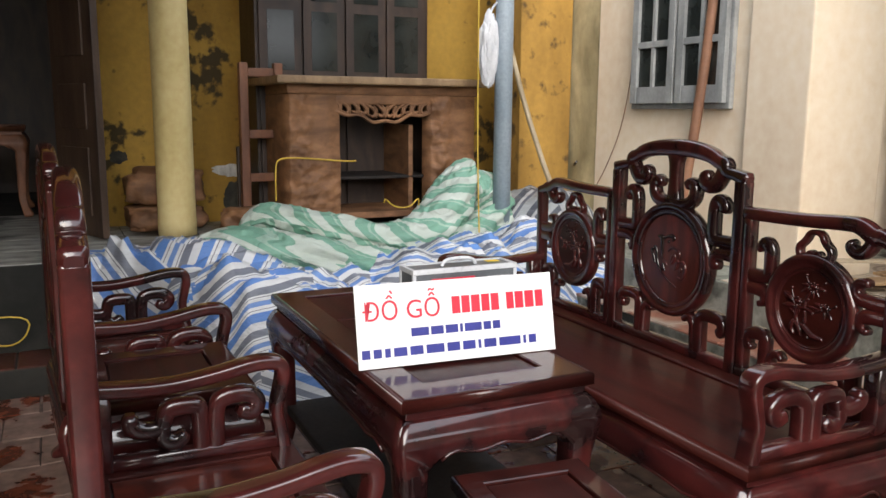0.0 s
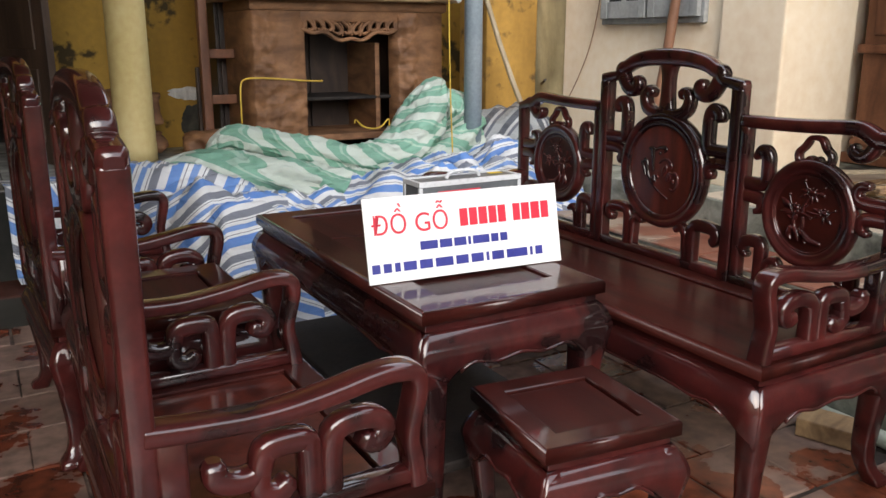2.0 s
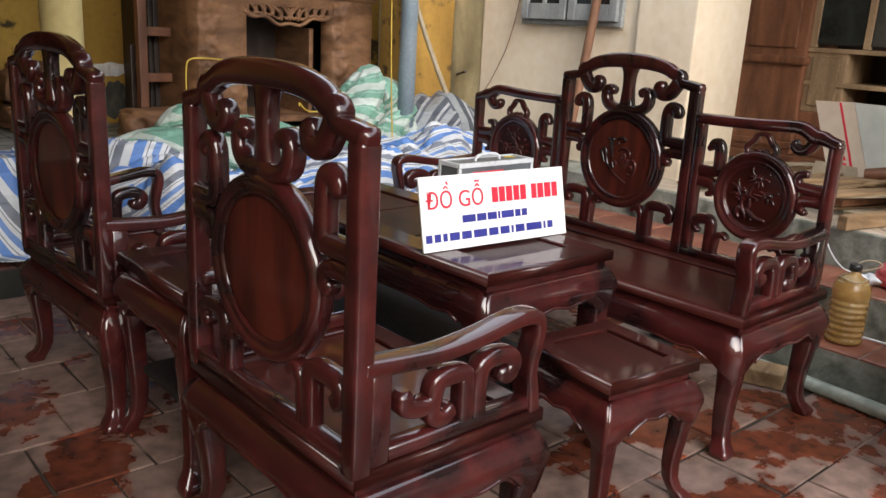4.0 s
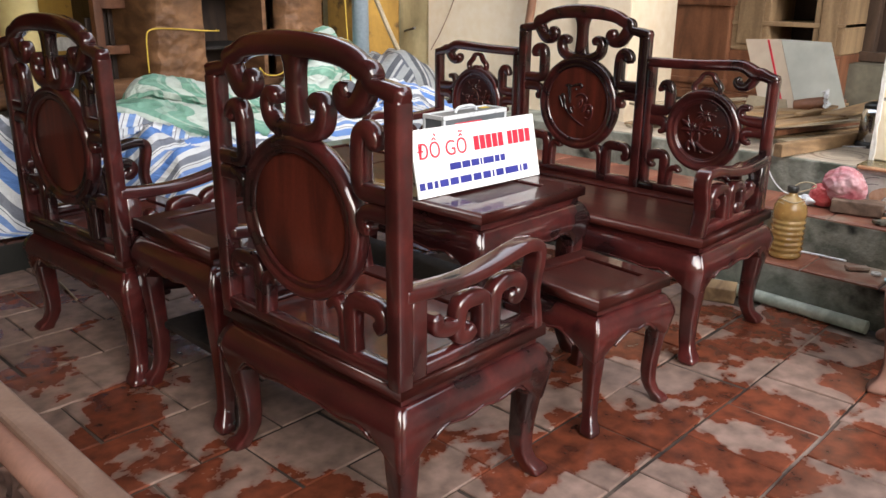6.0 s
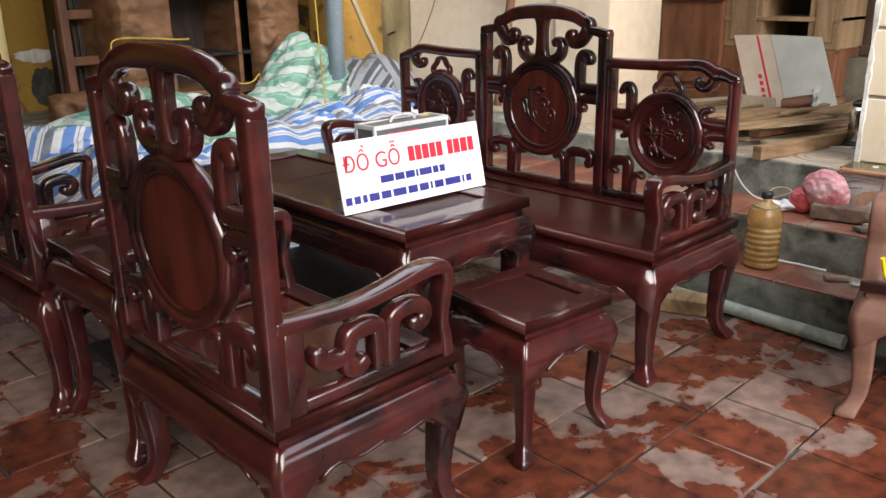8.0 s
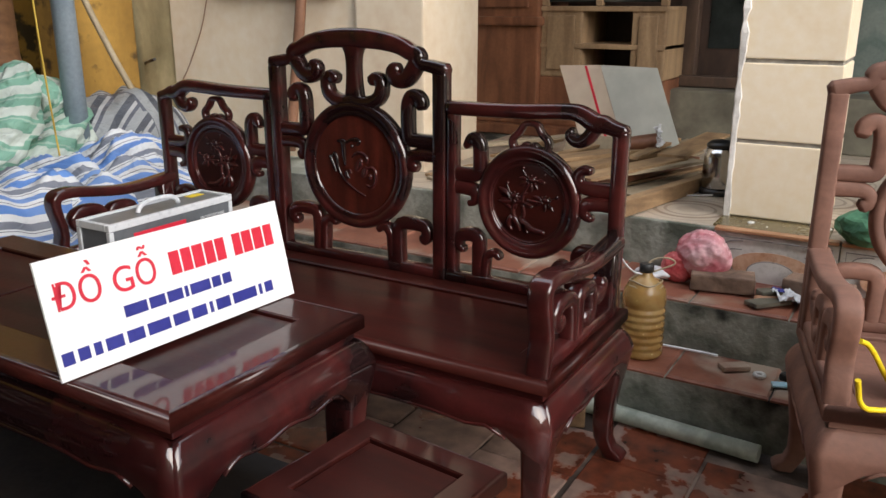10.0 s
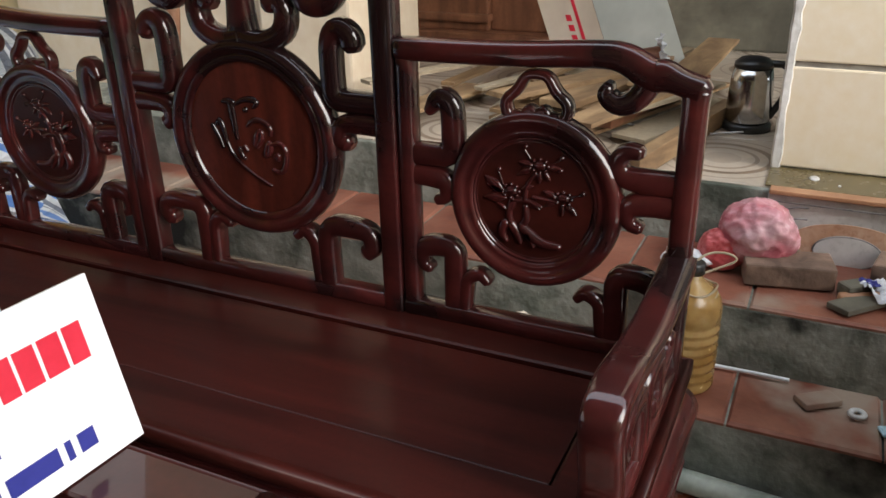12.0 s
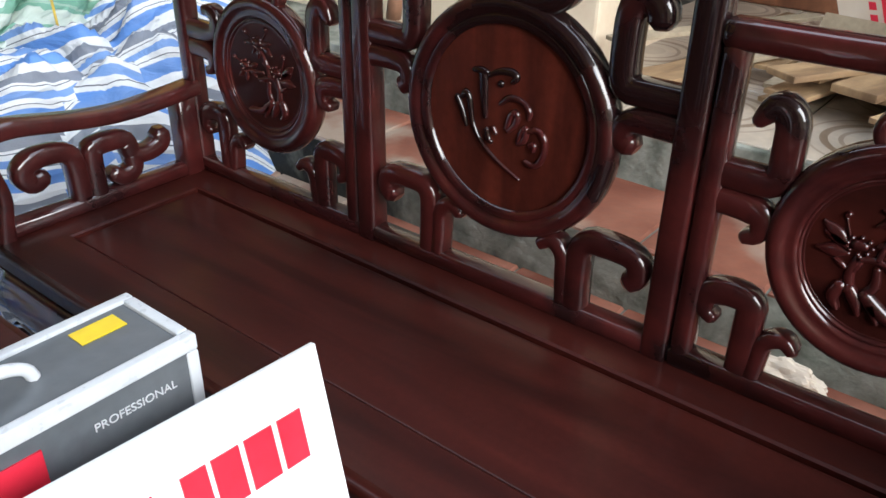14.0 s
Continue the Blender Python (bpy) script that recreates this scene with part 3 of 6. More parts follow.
# ---- the carved back: bars in the plane of the back, then mirrored ----
def hooks(t, wood, x, w, z0, zt, d=0.04, side=1, oy=0.0):
    """The brackets between one post (at u = w) and the medallion."""
    B = 0.042
    s = side
    sets = [
        [(w, zt - 0.215, B), (w - 0.075, zt - 0.215, B), (w - 0.112, zt - 0.215, B), (w - 0.114, zt - 0.16, B), (w - 0.112, zt - 0.10, B), (w - 0.092, zt - 0.082, B), (w - 0.068, zt - 0.096, 0.042), (w - 0.066, zt - 0.114, 0.04)],
        [(w, zt - 0.255, B), (w - 0.06, zt - 0.253, B), (w - 0.098, zt - 0.258, 0.036), (w - 0.106, zt - 0.286, 0.036), (w - 0.088, zt - 0.296, 0.034)],
        [(w - 0.15, z0 + 0.015, B), (w - 0.152, z0 + 0.08, B), (w - 0.15, z0 + 0.145, B), (w - 0.09, z0 + 0.148, B), (w - 0.05, z0 + 0.142, 0.038), (w - 0.044, z0 + 0.112, 0.038), (w - 0.06, z0 + 0.1, 0.036)],
        [(w - 0.172, z0 + 0.02, 0.028), (w - 0.176, z0 + 0.07, 0.028), (w - 0.176, z0 + 0.108, 0.03), (w - 0.2, z0 + 0.13, 0.03), (w - 0.222, z0 + 0.112, 0.022)],
    ]
    for q in sets:
        part("scroll_bracket", sweep([(s * u, v, b) for u, v, b in q], d, YZ @ Matrix.Translation((oy, 0, x))), wood, t)


def grand_back(t, wood, x, w, z0, zt, ry, rz, zc, panel, carve, oy=0.0):
    """Centre panel: two posts, an arched crest with curled ends, an anchor-shaped splat, a round medallion."""
    m = YZ @ Matrix.Translation((oy, 0, x))
    for s in (-1, 1):
        part("post", sweep([(s * w, z0 - 0.02, 0.044), (s * w, zt - 0.05, 0.044), (s * w, zt - 0.022, 0.046)], 0.046, m, n=20, power=0.36), wood, t)
        hook = [(s * u, v, b) for u, v, b in ((w - 0.075, zt + 0.02, 0.05), (w - 0.092, zt - 0.012, 0.05), (w - 0.118, zt - 0.046, 0.048), (w - 0.156, zt - 0.044, 0.044), (w - 0.166, zt - 0.018, 0.044), (w - 0.15, zt - 0.01, 0.04))]
        part("scroll_bracket", sweep(hook, 0.042, m), wood, t)
        curl = [(s * u, v, b) for u, v, b in ((0.0, zt - 0.112, 0.044), (0.045, zt - 0.12, 0.042), (0.094, zt - 0.102, 0.042), (0.106, zt - 0.058, 0.038), (0.086, zt - 0.036, 0.036), (0.068, zt - 0.05, 0.036))]
        part("splat_scroll", sweep(curl, 0.044, m), wood, t)
    half = [(w + 0.012, zt - 0.012, 0.044), (w - 0.03, zt, 0.036), (w - 0.068, zt + 0.004, 0.034), (w - 0.076, zt + 0.03, 0.05), (w - 0.1, zt + 0.034, 0.046), (w - 0.14, zt + 0.056, 0.05), (w - 0.22, zt + 0.07, 0.056)]
    part("crest_rail", sweep([(u, v, b) for u, v, b in half] + [(0, zt + 0.072, 0.06)] + mirror(half)[::-1], 0.046, m), wood, t)
    part("splat", sweep([(0, zt + 0.066, 0.12), (0, zt + 0.045, 0.075), (0, zt + 0.02, 0.05), (0, zt - 0.03, 0.046), (0, zt - 0.08, 0.056), (0, zt - 0.13, 0.075)], 0.04, m, round_ends=False), wood, t)
    part("bottom_rail", sweep([(-w, z0 + 0.005, 0.036), (w, z0 + 0.005, 0.036)], 0.042, m, it=0, power=0.5), wood, t)
    part("medallion_ring", ring(oy, zc, ry, rz, 0.042, 0.05, x), wood, t)
    disc = part("medallion_panel", oval(oy, zc, ry - 0.03, rz - 0.03, x, 0.018), panel, t)
    part("bead", ring(oy, zc, ry - 0.026, rz - 0.026, 0.016, 0.036, x), wood, t)
    for s in (-1, 1):
        hooks(t, wood, x, w, z0, zt, side=s, oy=oy)
    if carve:
        carve(disc, x - 0.009, oy, zc)


def strokes(panel, x, lines, name, depth=0.016):
    """Raised carving on a medallion."""
    bm = bmesh.new()
    for ln in lines:
        sweep(ln, depth, YZ @ Matrix.Translation((0, 0, x)), it=2, n=6, bm=bm, power=1.0)
    return part(name, bm, ROSE, panel)


def carve_sign(panel, x, cy, cz):
    """Flowing brush strokes in relief: a long sweep, a heavy downstroke and a run of loops."""
    k, j = .012, .009
    L = [[(-.115, .026, j), (-.1, -.003, k), (-.089, -.03, .006)], [(-.102, .026, j), (-.094, .042, k), (-.083, .024, k), (-.077, -.024, j), (-.047, -.063, .007), (-.006, -.09, .006), (.041, -.11, .004)],
         [(-.076, .085, .01), (-.058, .086, .016), (-.044, .085, .01)], [(-.054, .082, .019), (-.05, .035, .015), (-.044, -.003, .008)], [(-.04, .08, j), (-.018, .093, k), (.012, .096, .016), (.025, .088, k), (.012, .077, j)],
         [(-.015, .07, .012), (-.011, .069, .014)], [(-.012, .03, .007), (.006, .048, k), (.035, .047, k), (.056, .03, k), (.053, .014, .006)], [(.006, -.014, k), (.012, .014, k), (.026, .025, k), (.029, .003, k), (.009, -.019, j)],
         [(.032, -.036, j), (.041, -.008, k), (.05, -.003, k), (.047, -.03, k), (.032, -.039, j)], [(.053, -.008, j), (.076, .0, k), (.094, -.019, k), (.088, -.058, k), (.07, -.077, k), (.05, -.069, .007)],
         [(.058, -.036, j), (.07, -.03, k), (.067, -.044, j)], [(-.041, -.025, j), (-.038, -.047, .014), (-.029, -.05, j)], [(-.026, -.019, .008), (-.019, -.03, j)]]
    for ln in L:
        strokes(panel, x, [[(cy - u * 0.84, cz + v * 0.84, b) for u, v, b in ln]], "brush_stroke", 0.011)


def carve_flowers(flip):
    def carve(panel, x, cy, cz):
        """A rooted plum branch in relief: beaded blossoms among pointed leaves, and buds on thin stems."""
        at = lambda ln: [(cy - flip * u, cz + v, b) for u, v, b in ln]
        for ln in ([(-.038, .0, .012), (-.045, -.026, .014), (-.04, -.045, .016)], [(-.014, -.01, .012), (-.01, -.034, .014), (-.02, -.05, .016)], [(-.04, -.004, .01), (-.02, .002, .012), (.016, -.008, .006)],
                   [(-.016, .0, .01), (-.012, .03, .008), (.004, .052, .007)], [(.0, .008, .008), (.026, .006, .007), (.044, .006, .007)]):
            strokes(panel, x, [at(ln)], "branch", 0.01)
        for ln in ([(-.017, .092, .003), (-.006, .076, .003)], [(.046, .08, .003), (.028, .068, .003)], [(.083, .022, .003), (.064, .016, .003)], [(-.063, .046, .003), (-.053, .02, .003)]):
            strokes(panel, x, [at(ln)], "stem", 0.006)
        for ln in ([(-.05, -.046, .02), (-.058, -.066, .022), (-.046, -.08, .008)], [(-.04, -.046, .018), (-.028, -.062, .022), (-.02, -.08, .006)], [(-.02, -.05, .02), (.0, -.068, .026), (.018, -.076, .018), (.05, -.078, .014)], [(-.01, -.06, .02), (.004, -.084, .006)]):
            strokes(panel, x, [at(ln)], "root", 0.016)
        for fx, fy, turn, size in ((-.054, .008, 2.45, .05), (-.05, .0, 3.2, .046), (-.056, .012, 2.8, .034), (-.02, .02, .4, .024), (-.01, .0, -.5, .03), (-.034, -.004, -1.9, .024), (-.004, .066, 3.0, .026), (-.006, .06, 3.7, .03), (.01, .054, -1.5, .022),
                                   (.026, .064, .0, .026), (.018, .056, -.9, .02), (.04, .014, 2.8, .026), (.04, .006, 3.7, .024), (.052, .0, -1.5, .02), (.062, .0, -.7, .024), (-.05, -.02, 2.6, .02)):
            c, q = math.cos(turn) * size, math.sin(turn) * size
            strokes(panel, x, [at([(fx, fy, .006), (fx + .3 * c, fy + .3 * q, .52 * size), (fx + .55 * c, fy + .55 * q, .46 * size), (fx + .88 * c, fy + .88 * q, .003)])], "leaf", 0.009)
        for fx, fy in ((.011, .066), (.054, .013), (-.04, .015)):
            L = [at([(fx - .006, fy, .015), (fx + .006, fy, .015)])]
            for i in range(8):
                c, q = .014 * math.cos(i * .785), .011 * math.sin(i * .785)
                L.append(at([(fx + c, fy + q, .0065), (fx + c * 1.12, fy + q * 1.12, .0065)]))
            strokes(panel, x, L, "blossom", 0.013)
        for fx, fy in ((-.017, .095), (.047, .082), (.086, .024), (-.064, .05), (.046, .06)):
            strokes(panel, x, [at([(fx, fy, .009), (fx + .003, fy + .003, .009)])], "bud", 0.013)
    return carve


def arm(t, wood, y, xb, xf, z0, za):
    """Arm: a broad waving rail from the back post, a slim front post that bends under it, and scrollwork in a frame."""
    m = XZ @ Matrix.Translation((0, 0, y))
    L = xb - xf
    rail = [(xb + 0.006, za + 0.008, 0.036), (xb - L * 0.15, za + 0.001, 0.036), (xb - L * 0.4, za - 0.005, 0.034), (xb - L * 0.64, za + 0.008, 0.034), (xb - L * 0.84, za + 0.026, 0.036), (xf + 0.03, za + 0.027, 0.036),
            (xf + 0.0, za + 0.02, 0.036), (xf - 0.006, za - 0.01, 0.034), (xf + 0.004, za - 0.05, 0.032), (xf + 0.016, za - 0.1, 0.031), (xf + 0.006, za - 0.14, 0.034), (xf, z0 - 0.002, 0.038)]
    part("arm_rail", sweep(rail, 0.056, m, it=3, n=28, power=0.5), wood, t)
    part("bottom_rail", sweep([(xb, z0 + 0.015, 0.034), (xf, z0 + 0.015, 0.034)], 0.044, m, it=0, power=0.5), wood, t)
    part("upright", sweep([(xb - 0.03, z0 + 0.005, 0.05), (xb - 0.03, za - 0.008, 0.05)], 0.05, m, it=0, n=20, power=0.36), wood, t)
    B, D = 0.042, 0.042
    mid = xb - L * 0.56
    h = za - z0
    part("scroll_bracket", sweep([(mid, z0 + 0.01, B), (mid, z0 + h * 0.62, B), (mid + 0.005, z0 + h * 0.7, B), (mid + L * 0.16, z0 + h * 0.7, B), (mid + L * 0.18, z0 + h * 0.6, B), (mid + L * 0.19, z0 + h * 0.46, 0.038), (mid + L * 0.27, z0 + h * 0.43, 0.04), (mid + L * 0.35, z0 + h * 0.5, 0.044), (mid + L * 0.35, z0 + h * 0.62, 0.04)], D, m), wood, t)
    part("scroll_bracket", sweep([(mid + L * 0.19, z0 + h * 0.47, 0.036), (mid + L * 0.2, z0 + h * 0.3, 0.038), (mid + L * 0.13, z0 + h * 0.23, 0.042), (mid + L * 0.085, z0 + h * 0.32, 0.034)], D, m), wood, t)
    part("scroll_bracket", sweep([(mid - 0.036, z0 + 0.01, B), (mid - 0.036, z0 + h * 0.64, B), (mid - 0.055, z0 + h * 0.75, B), (xf + 0.085, z0 + h * 0.77, B), (xf + 0.055, z0 + h * 0.64, B), (xf + 0.075, z0 + h * 0.48, 0.044), (xf + 0.1, z0 + h * 0.54, 0.036)], D, m), wood, t)


def armchair(wood, panel, carve=None):
    """Facing -x; seat 0.70 wide and 0.56 deep."""
    t = thing("armchair", Matrix(), "dark lacquered rosewood armchair with a round carved back", "chair", "armchairs of the suite")
    stand(t, 0.255, 0.347, 0.437, wood, border=0.07, panel_wood=ROSE_RED if wood == ROSE else None)
    grand_back(t, wood, 0.236, 0.326, 0.447, 1.06, 0.213, 0.191, 0.743, panel, carve)
    for s in (-1, 1):
        arm(t, wood, s * 0.322, 0.225, -0.225, 0.437, 0.628)
    return t


def wing_back(t, wood, x, s, z0):
    """Side panel of the bench, from the centre post out to the end post."""
    oy, w, zt, zc = s * 0.585, 0.252, 0.966, 0.721
    m = YZ @ Matrix.Translation((oy, 0, x))
    part("post", sweep([(s * w, z0 - 0.02, 0.04), (s * w, zt - 0.06, 0.04), (s * w, zt - 0.035, 0.044)], 0.044, m, power=0.55), wood, t)
    part("post", sweep([(-s * (w - 0.012), z0 - 0.02, 0.034), (-s * (w - 0.012), zt, 0.034)], 0.04, m, power=0.55), wood, t)
    part("crest_rail", sweep([(s * u, v, b) for u, v, b in ((-w, zt, 0.04), (-0.05, zt + 0.002, 0.04), (0.1, zt + 0.012, 0.042), (0.14, zt + 0.01, 0.044), (0.185, zt - 0.018, 0.05), (0.2, zt - 0.014, 0.05), (0.225, zt - 0.022, 0.036), (w + 0.008, zt - 0.034, 0.04))], 0.046, m), wood, t)
    part("scroll_bracket", sweep([(s * u, v, b) for u, v, b in ((0.185, zt - 0.02, 0.04), (0.165, zt - 0.055, 0.038), (0.135, zt - 0.068, 0.034), (0.112, zt - 0.05, 0.03), (0.118, zt - 0.036, 0.02))], 0.04, m), wood, t)
    # an open heart above the medallion
    for k in (-1, 1):
        part("heart_scroll", sweep([(k * u * 1.08, v, b) for u, v, b in ((-0.002, zt - 0.026, 0.016), (0.018, zt - 0.028, 0.017), (0.03, zt - 0.054, 0.019), (0.052, zt - 0.072, 0.02), (0.046, zt - 0.1, 0.02), (0.022, zt - 0.1, 0.019), (0.012, zt - 0.082, 0.017), (0.002, zt - 0.092, 0.016))], 0.028, m), wood, t)
    part("medallion_ring", ring(oy, zc, 0.151, 0.156, 0.04, 0.046, x), wood, t)
    disc = part("medallion_panel", oval(oy, zc, 0.124, 0.126, x, 0.018), SATIN, t)
    part("bead", ring(oy, zc, 0.113, 0.115, 0.01, 0.028, x), wood, t)
    part("bottom_rail", sweep([(-w, z0 + 0.005, 0.036), (w, z0 + 0.005, 0.036)], 0.042, m, it=0, power=0.5), wood, t)
    B = 0.042
    for k in (-1, 1):
        for q in ([(w, zt - 0.185, B), (w - 0.06, zt - 0.185, B), (w - 0.1, zt - 0.183, B), (w - 0.1, zt - 0.13, B), (w - 0.098, zt - 0.09, B), (w - 0.075, zt - 0.078, B), (w - 0.056, zt - 0.105, 0.02)],
                  [(w, zt - 0.225, B), (w - 0.05, zt - 0.223, B), (w - 0.09, zt - 0.23, B), (w - 0.088, zt - 0.262, 0.026), (w - 0.068, zt - 0.268, 0.02)],
                  [(w - 0.1, z0 + 0.015, B), (w - 0.1, z0 + 0.1, B), (w - 0.1, z0 + 0.14, B), (w - 0.06, z0 + 0.142, B), (w - 0.034, z0 + 0.13, B), (w - 0.034, z0 + 0.1, 0.024), (w - 0.05, z0 + 0.092, 0.02)],
                  [(w - 0.12, z0 + 0.02, 0.026), (w - 0.124, z0 + 0.06, 0.026), (w - 0.126, z0 + 0.085, 0.026), (w - 0.152, z0 + 0.1, 0.026), (w - 0.168, z0 + 0.084, 0.018)]):
            if k == s and q[0][1] == zt - 0.185:
                q = [(w, zt - 0.187, B), (w - 0.06, zt - 0.188, B), (w - 0.102, zt - 0.184, 0.036), (w - 0.114, zt - 0.16, 0.032), (w - 0.1, zt - 0.138, 0.03), (w - 0.076, zt - 0.14, 0.022)]
            part("scroll_bracket", sweep([(k * u, v, b) for u, v, b in q], 0.034, m), wood, t)
    carve_flowers(-s)(disc, x - 0.009, oy, zc)


def bench(wood):
    t = thing("bench", pose(1.93, 2.378, 0), "long dark lacquered rosewood bench with three carved medallions", "bench")
    stand(t, 0.272, 0.875, 0.455, wood, border=0.125, rail_wood=SATIN)
    grand_back(t, wood, 0.237, 0.305, 0.464, 1.078, 0.195, 0.195, 0.769, ROSE_RED, carve_sign)
    for s in (-1, 1):
        wing_back(t, wood, 0.237, s, 0.464)
        arm(t, wood, s * 0.838, 0.225, -0.24, 0.455, 0.64)
    return t


# ---- setting ----
def structure(name, bm, material, label, category):
    ob = part(name, bm, material)
    return tagged(ob, label, category, kind="structure")


floor = structure("floor", box(-6, 2.47, -6, 4.15, -0.12, -0.006, 0), GROUT, "dark wet grout bed under terracotta courtyard paving", "floor")

# steps and porch to the east
structure("step_1", box(2.44, 3.0, -6, 4.14, -0.1, 0.166, 0.008), CONCRETE, "mossy concrete lower step of the porch", "step")
structure("step_2", box(2.665, 3.0, -6, 4.14, 0.1, 0.333, 0.008), CONCRETE, "mossy concrete upper step of the porch", "step")
structure("porch_floor", box(2.985, 8, -6, 4.415, -0.1, 0.505, 0.006), CONCRETE, "raised concrete porch with a dark damp edge", "porch")
structure("terrace_floor", box(-6, 8, 4.42, 9.5, -0.1, 0.548, 0.006), DARKCON, "raised terrace with a near-black edge", "terrace")
structure("step_3", box(-6, 2.94, 4.14, 4.43, -0.1, 0.132, 0.008), DARKCON, "low near-black step below the terrace", "step")

# north: ochre house wall with a doorway, and the yellow pier at the corner
structure("wall_north", box(0.33, 3.9, 5.6, 5.8, 0.5, 3.2, 0), OCHRE, "weathered ochre house wall", "wall")
def blob(name, wall, cx, cz, rx, rz, y, material, seed):
    """A flat irregular patch on a wall that faces -y."""
    bm = bmesh.new()
    vs = []
    for i in range(40):
        a = i / 40 * 2 * math.pi
        r = 1 + 0.35 * noise.noise(Vector((math.cos(a) * 1.3, math.sin(a) * 1.3, seed))) + 0.22 * noise.noise(Vector((math.cos(a) * 4, math.sin(a) * 4, seed)))
        vs.append(bm.verts.new((cx + rx * r * math.cos(a), y, cz + rz * r * math.sin(a))))
    f = bm.faces.new(vs)
    for v in bmesh.ops.extrude_face_region(bm, geom=[f])["geom"]:
        if isinstance(v, bmesh.types.BMVert):
            v.co.y -= 0.004
    bmesh.ops.recalc_face_normals(bm, faces=bm.faces[:])
    return part(name, bm, material, wall)


north = bpy.data.objects["wall_north"]
blob("peeled_patch", north, 1.29, 0.885, 0.12, 0.04, 5.599, PLASTER, 3.0)
blob("mould_patch", north, 1.33, 0.7, 0.1, 0.11, 5.598, MOULD, 8.0)
blob("mould_patch", north, 0.62, 0.98, 0.05, 0.04, 5.598, MOULD, 12.0)
structure("wall_north_2", box(-6, -1.3, 5.6, 5.8, 0.5, 3.2, 0), OCHRE, "weathered ochre house wall beyond the doorway", "wall")
structure("lintel", box(-1.3, 0.33, 5.6, 5.8, 2.5, 3.2, 0), OCHRE, "ochre wall above the doorway", "wall")
# the dark tone of these walls stands in for the room's lack of light
structure("room_back", box(-3.5, 2.5, 8.2, 8.8, 0.5, 3.2, 0), DARKWOOD_SHADE, "back wall of the unlit room, shade put into its colour", "wall")
structure("room_side", box(2.5, 2.7, 5.8, 8.4, 0.5, 3.2, 0), DARKWOOD_SHADE, "side wall of the unlit room, shade put into its colour", "wall")
structure("room_side_2", box(-3.7, -3.5, 5.8, 8.4, 0.5, 3.2, 0), DARKWOOD_SHADE, "side wall of the unlit room, shade put into its colour", "wall")
structure("pier", box(2.93, 3.31, 4.72, 5.05, 0.5, 3.2, 0.01), ORANGE, "orange-yellow painted corner pier", "pier")
structure("wall_return", box(3.325, 3.52, 4.44, 5.6, 0.5, 3.2, 0), STAINED, "old wall end, stained green and yellow", "wall")
# east: cream wall, pilaster, porch recess
structure("wall_east", box(3.315, 3.51, 3.1, 4.435, 0.5, 3.2, 0), CREAM, "plain cream plastered wall", "wall")
structure("pilaster", box(3.285, 3.79, 2.83, 3.2, 0.5, 3.2, 0.012), CREAM, "flat cream pilaster at the end of the wall", "pilaster")
structure("wall_porch", box(5.1, 5.3, -6, 4.4, 0.5, 3.2, 0), TEAL, "back wall of the porch in faded teal", "wall")
structure("wall_porch_2", box(3.51, 5.1, 3.4, 3.55, 0.5, 3.2, 0), CREAM, "side wall of the porch recess", "wall")
# both soffits are out of view, placed to shade the terrace and the porch
structure("roof", box(-6, 8, 4.95, 9.5, 3.2, 3.3, 0), SOFFIT, "unseen soffit over the terrace, shading it", "roof")
structure("roof_2", box(3.05, 8, -6, 4.94, 3.2, 3.3, 0), SOFFIT, "unseen soffit over the porch, added to shade it", "roof")
# unseen; inferred from dark reflections, its extent set to shade the yard
structure("canopy", box(-3.0, 1.7, -0.1, 4.94, 3.0, 3.05, 0), SOFFIT, "unseen dull sheet canopy set to shade the yard", "canopy")
# the yard's other sides, unseen behind the camera, added to block low sky light
structure("wall_south", box(-6, 8, -6.2, -6, 0, 2.2, 0), STAINED, "plain unseen wall added to block low light", "wall")
structure("wall_west", box(-3.2, -3.0, -6.0, 9.5, 0, 3.3, 0), STAINED, "plain unseen wall added to block low light", "wall")


# ---- the suite ----
bench(ROSE)
chair = armchair(ROSE, ROSE_RED, carve_sign)
chair.matrix_world = pose(0.508, 1.822, 0, 0, 0, 180)
copy_thing(chair, pose(0.472, 3.07, 0, 0, 0, 182.7))
raw = armchair(RAW, PALE_PANEL)
raw.matrix_world = pose(2.225, 0.7, 0, 0, 0, 14)
tagged(raw, "unfinished matt brown armchair with a pale round back panel", "chair", "armchairs of the suite")


def tables():
    t = thing("tea_table", pose(1.207, 2.475, 0), "long dark lacquered rosewood tea table with sunk panels", "table")
    stand(t, 0.267, 0.62, 0.61, ROSE, deep=0.1, knee=0.085, border=0.1, panels=3)
    # shelf coloured near black for the shade beneath the table top
    part("shelf", box(-0.235, 0.235, -0.59, 0.59, 0.17, 0.2, 0.006), SHADE_WOOD, t)
    t = thing("side_table", pose(0.485, 2.475, 0), "small dark rosewood side table between the armchairs", "table")
    stand(t, 0.21, 0.222, 0.565, ROSE, deep=0.09, knee=0.07, border=0.075)
    # same painted shade on the lower shelf here
    part("shelf", box(-0.17, 0.17, -0.18, 0.18, 0.2, 0.222, 0.005), SHADE_WOOD, t)
    t = thing("stool", pose(1.2, 1.635, 0, 0, 0, -6), "low square rosewood stool with a sunk panel seat", "stool")
    stand(t, 0.168, 0.172, 0.422, ROSE, deep=0.078, knee=0.06, border=0.06)


tables()


def bar_text(parent, x0, x1, z0, z1, y, material, name="lettering_bar"):
    part(name, box(x0, x1, y, y + 0.002, z0, z1, 0), material, parent)


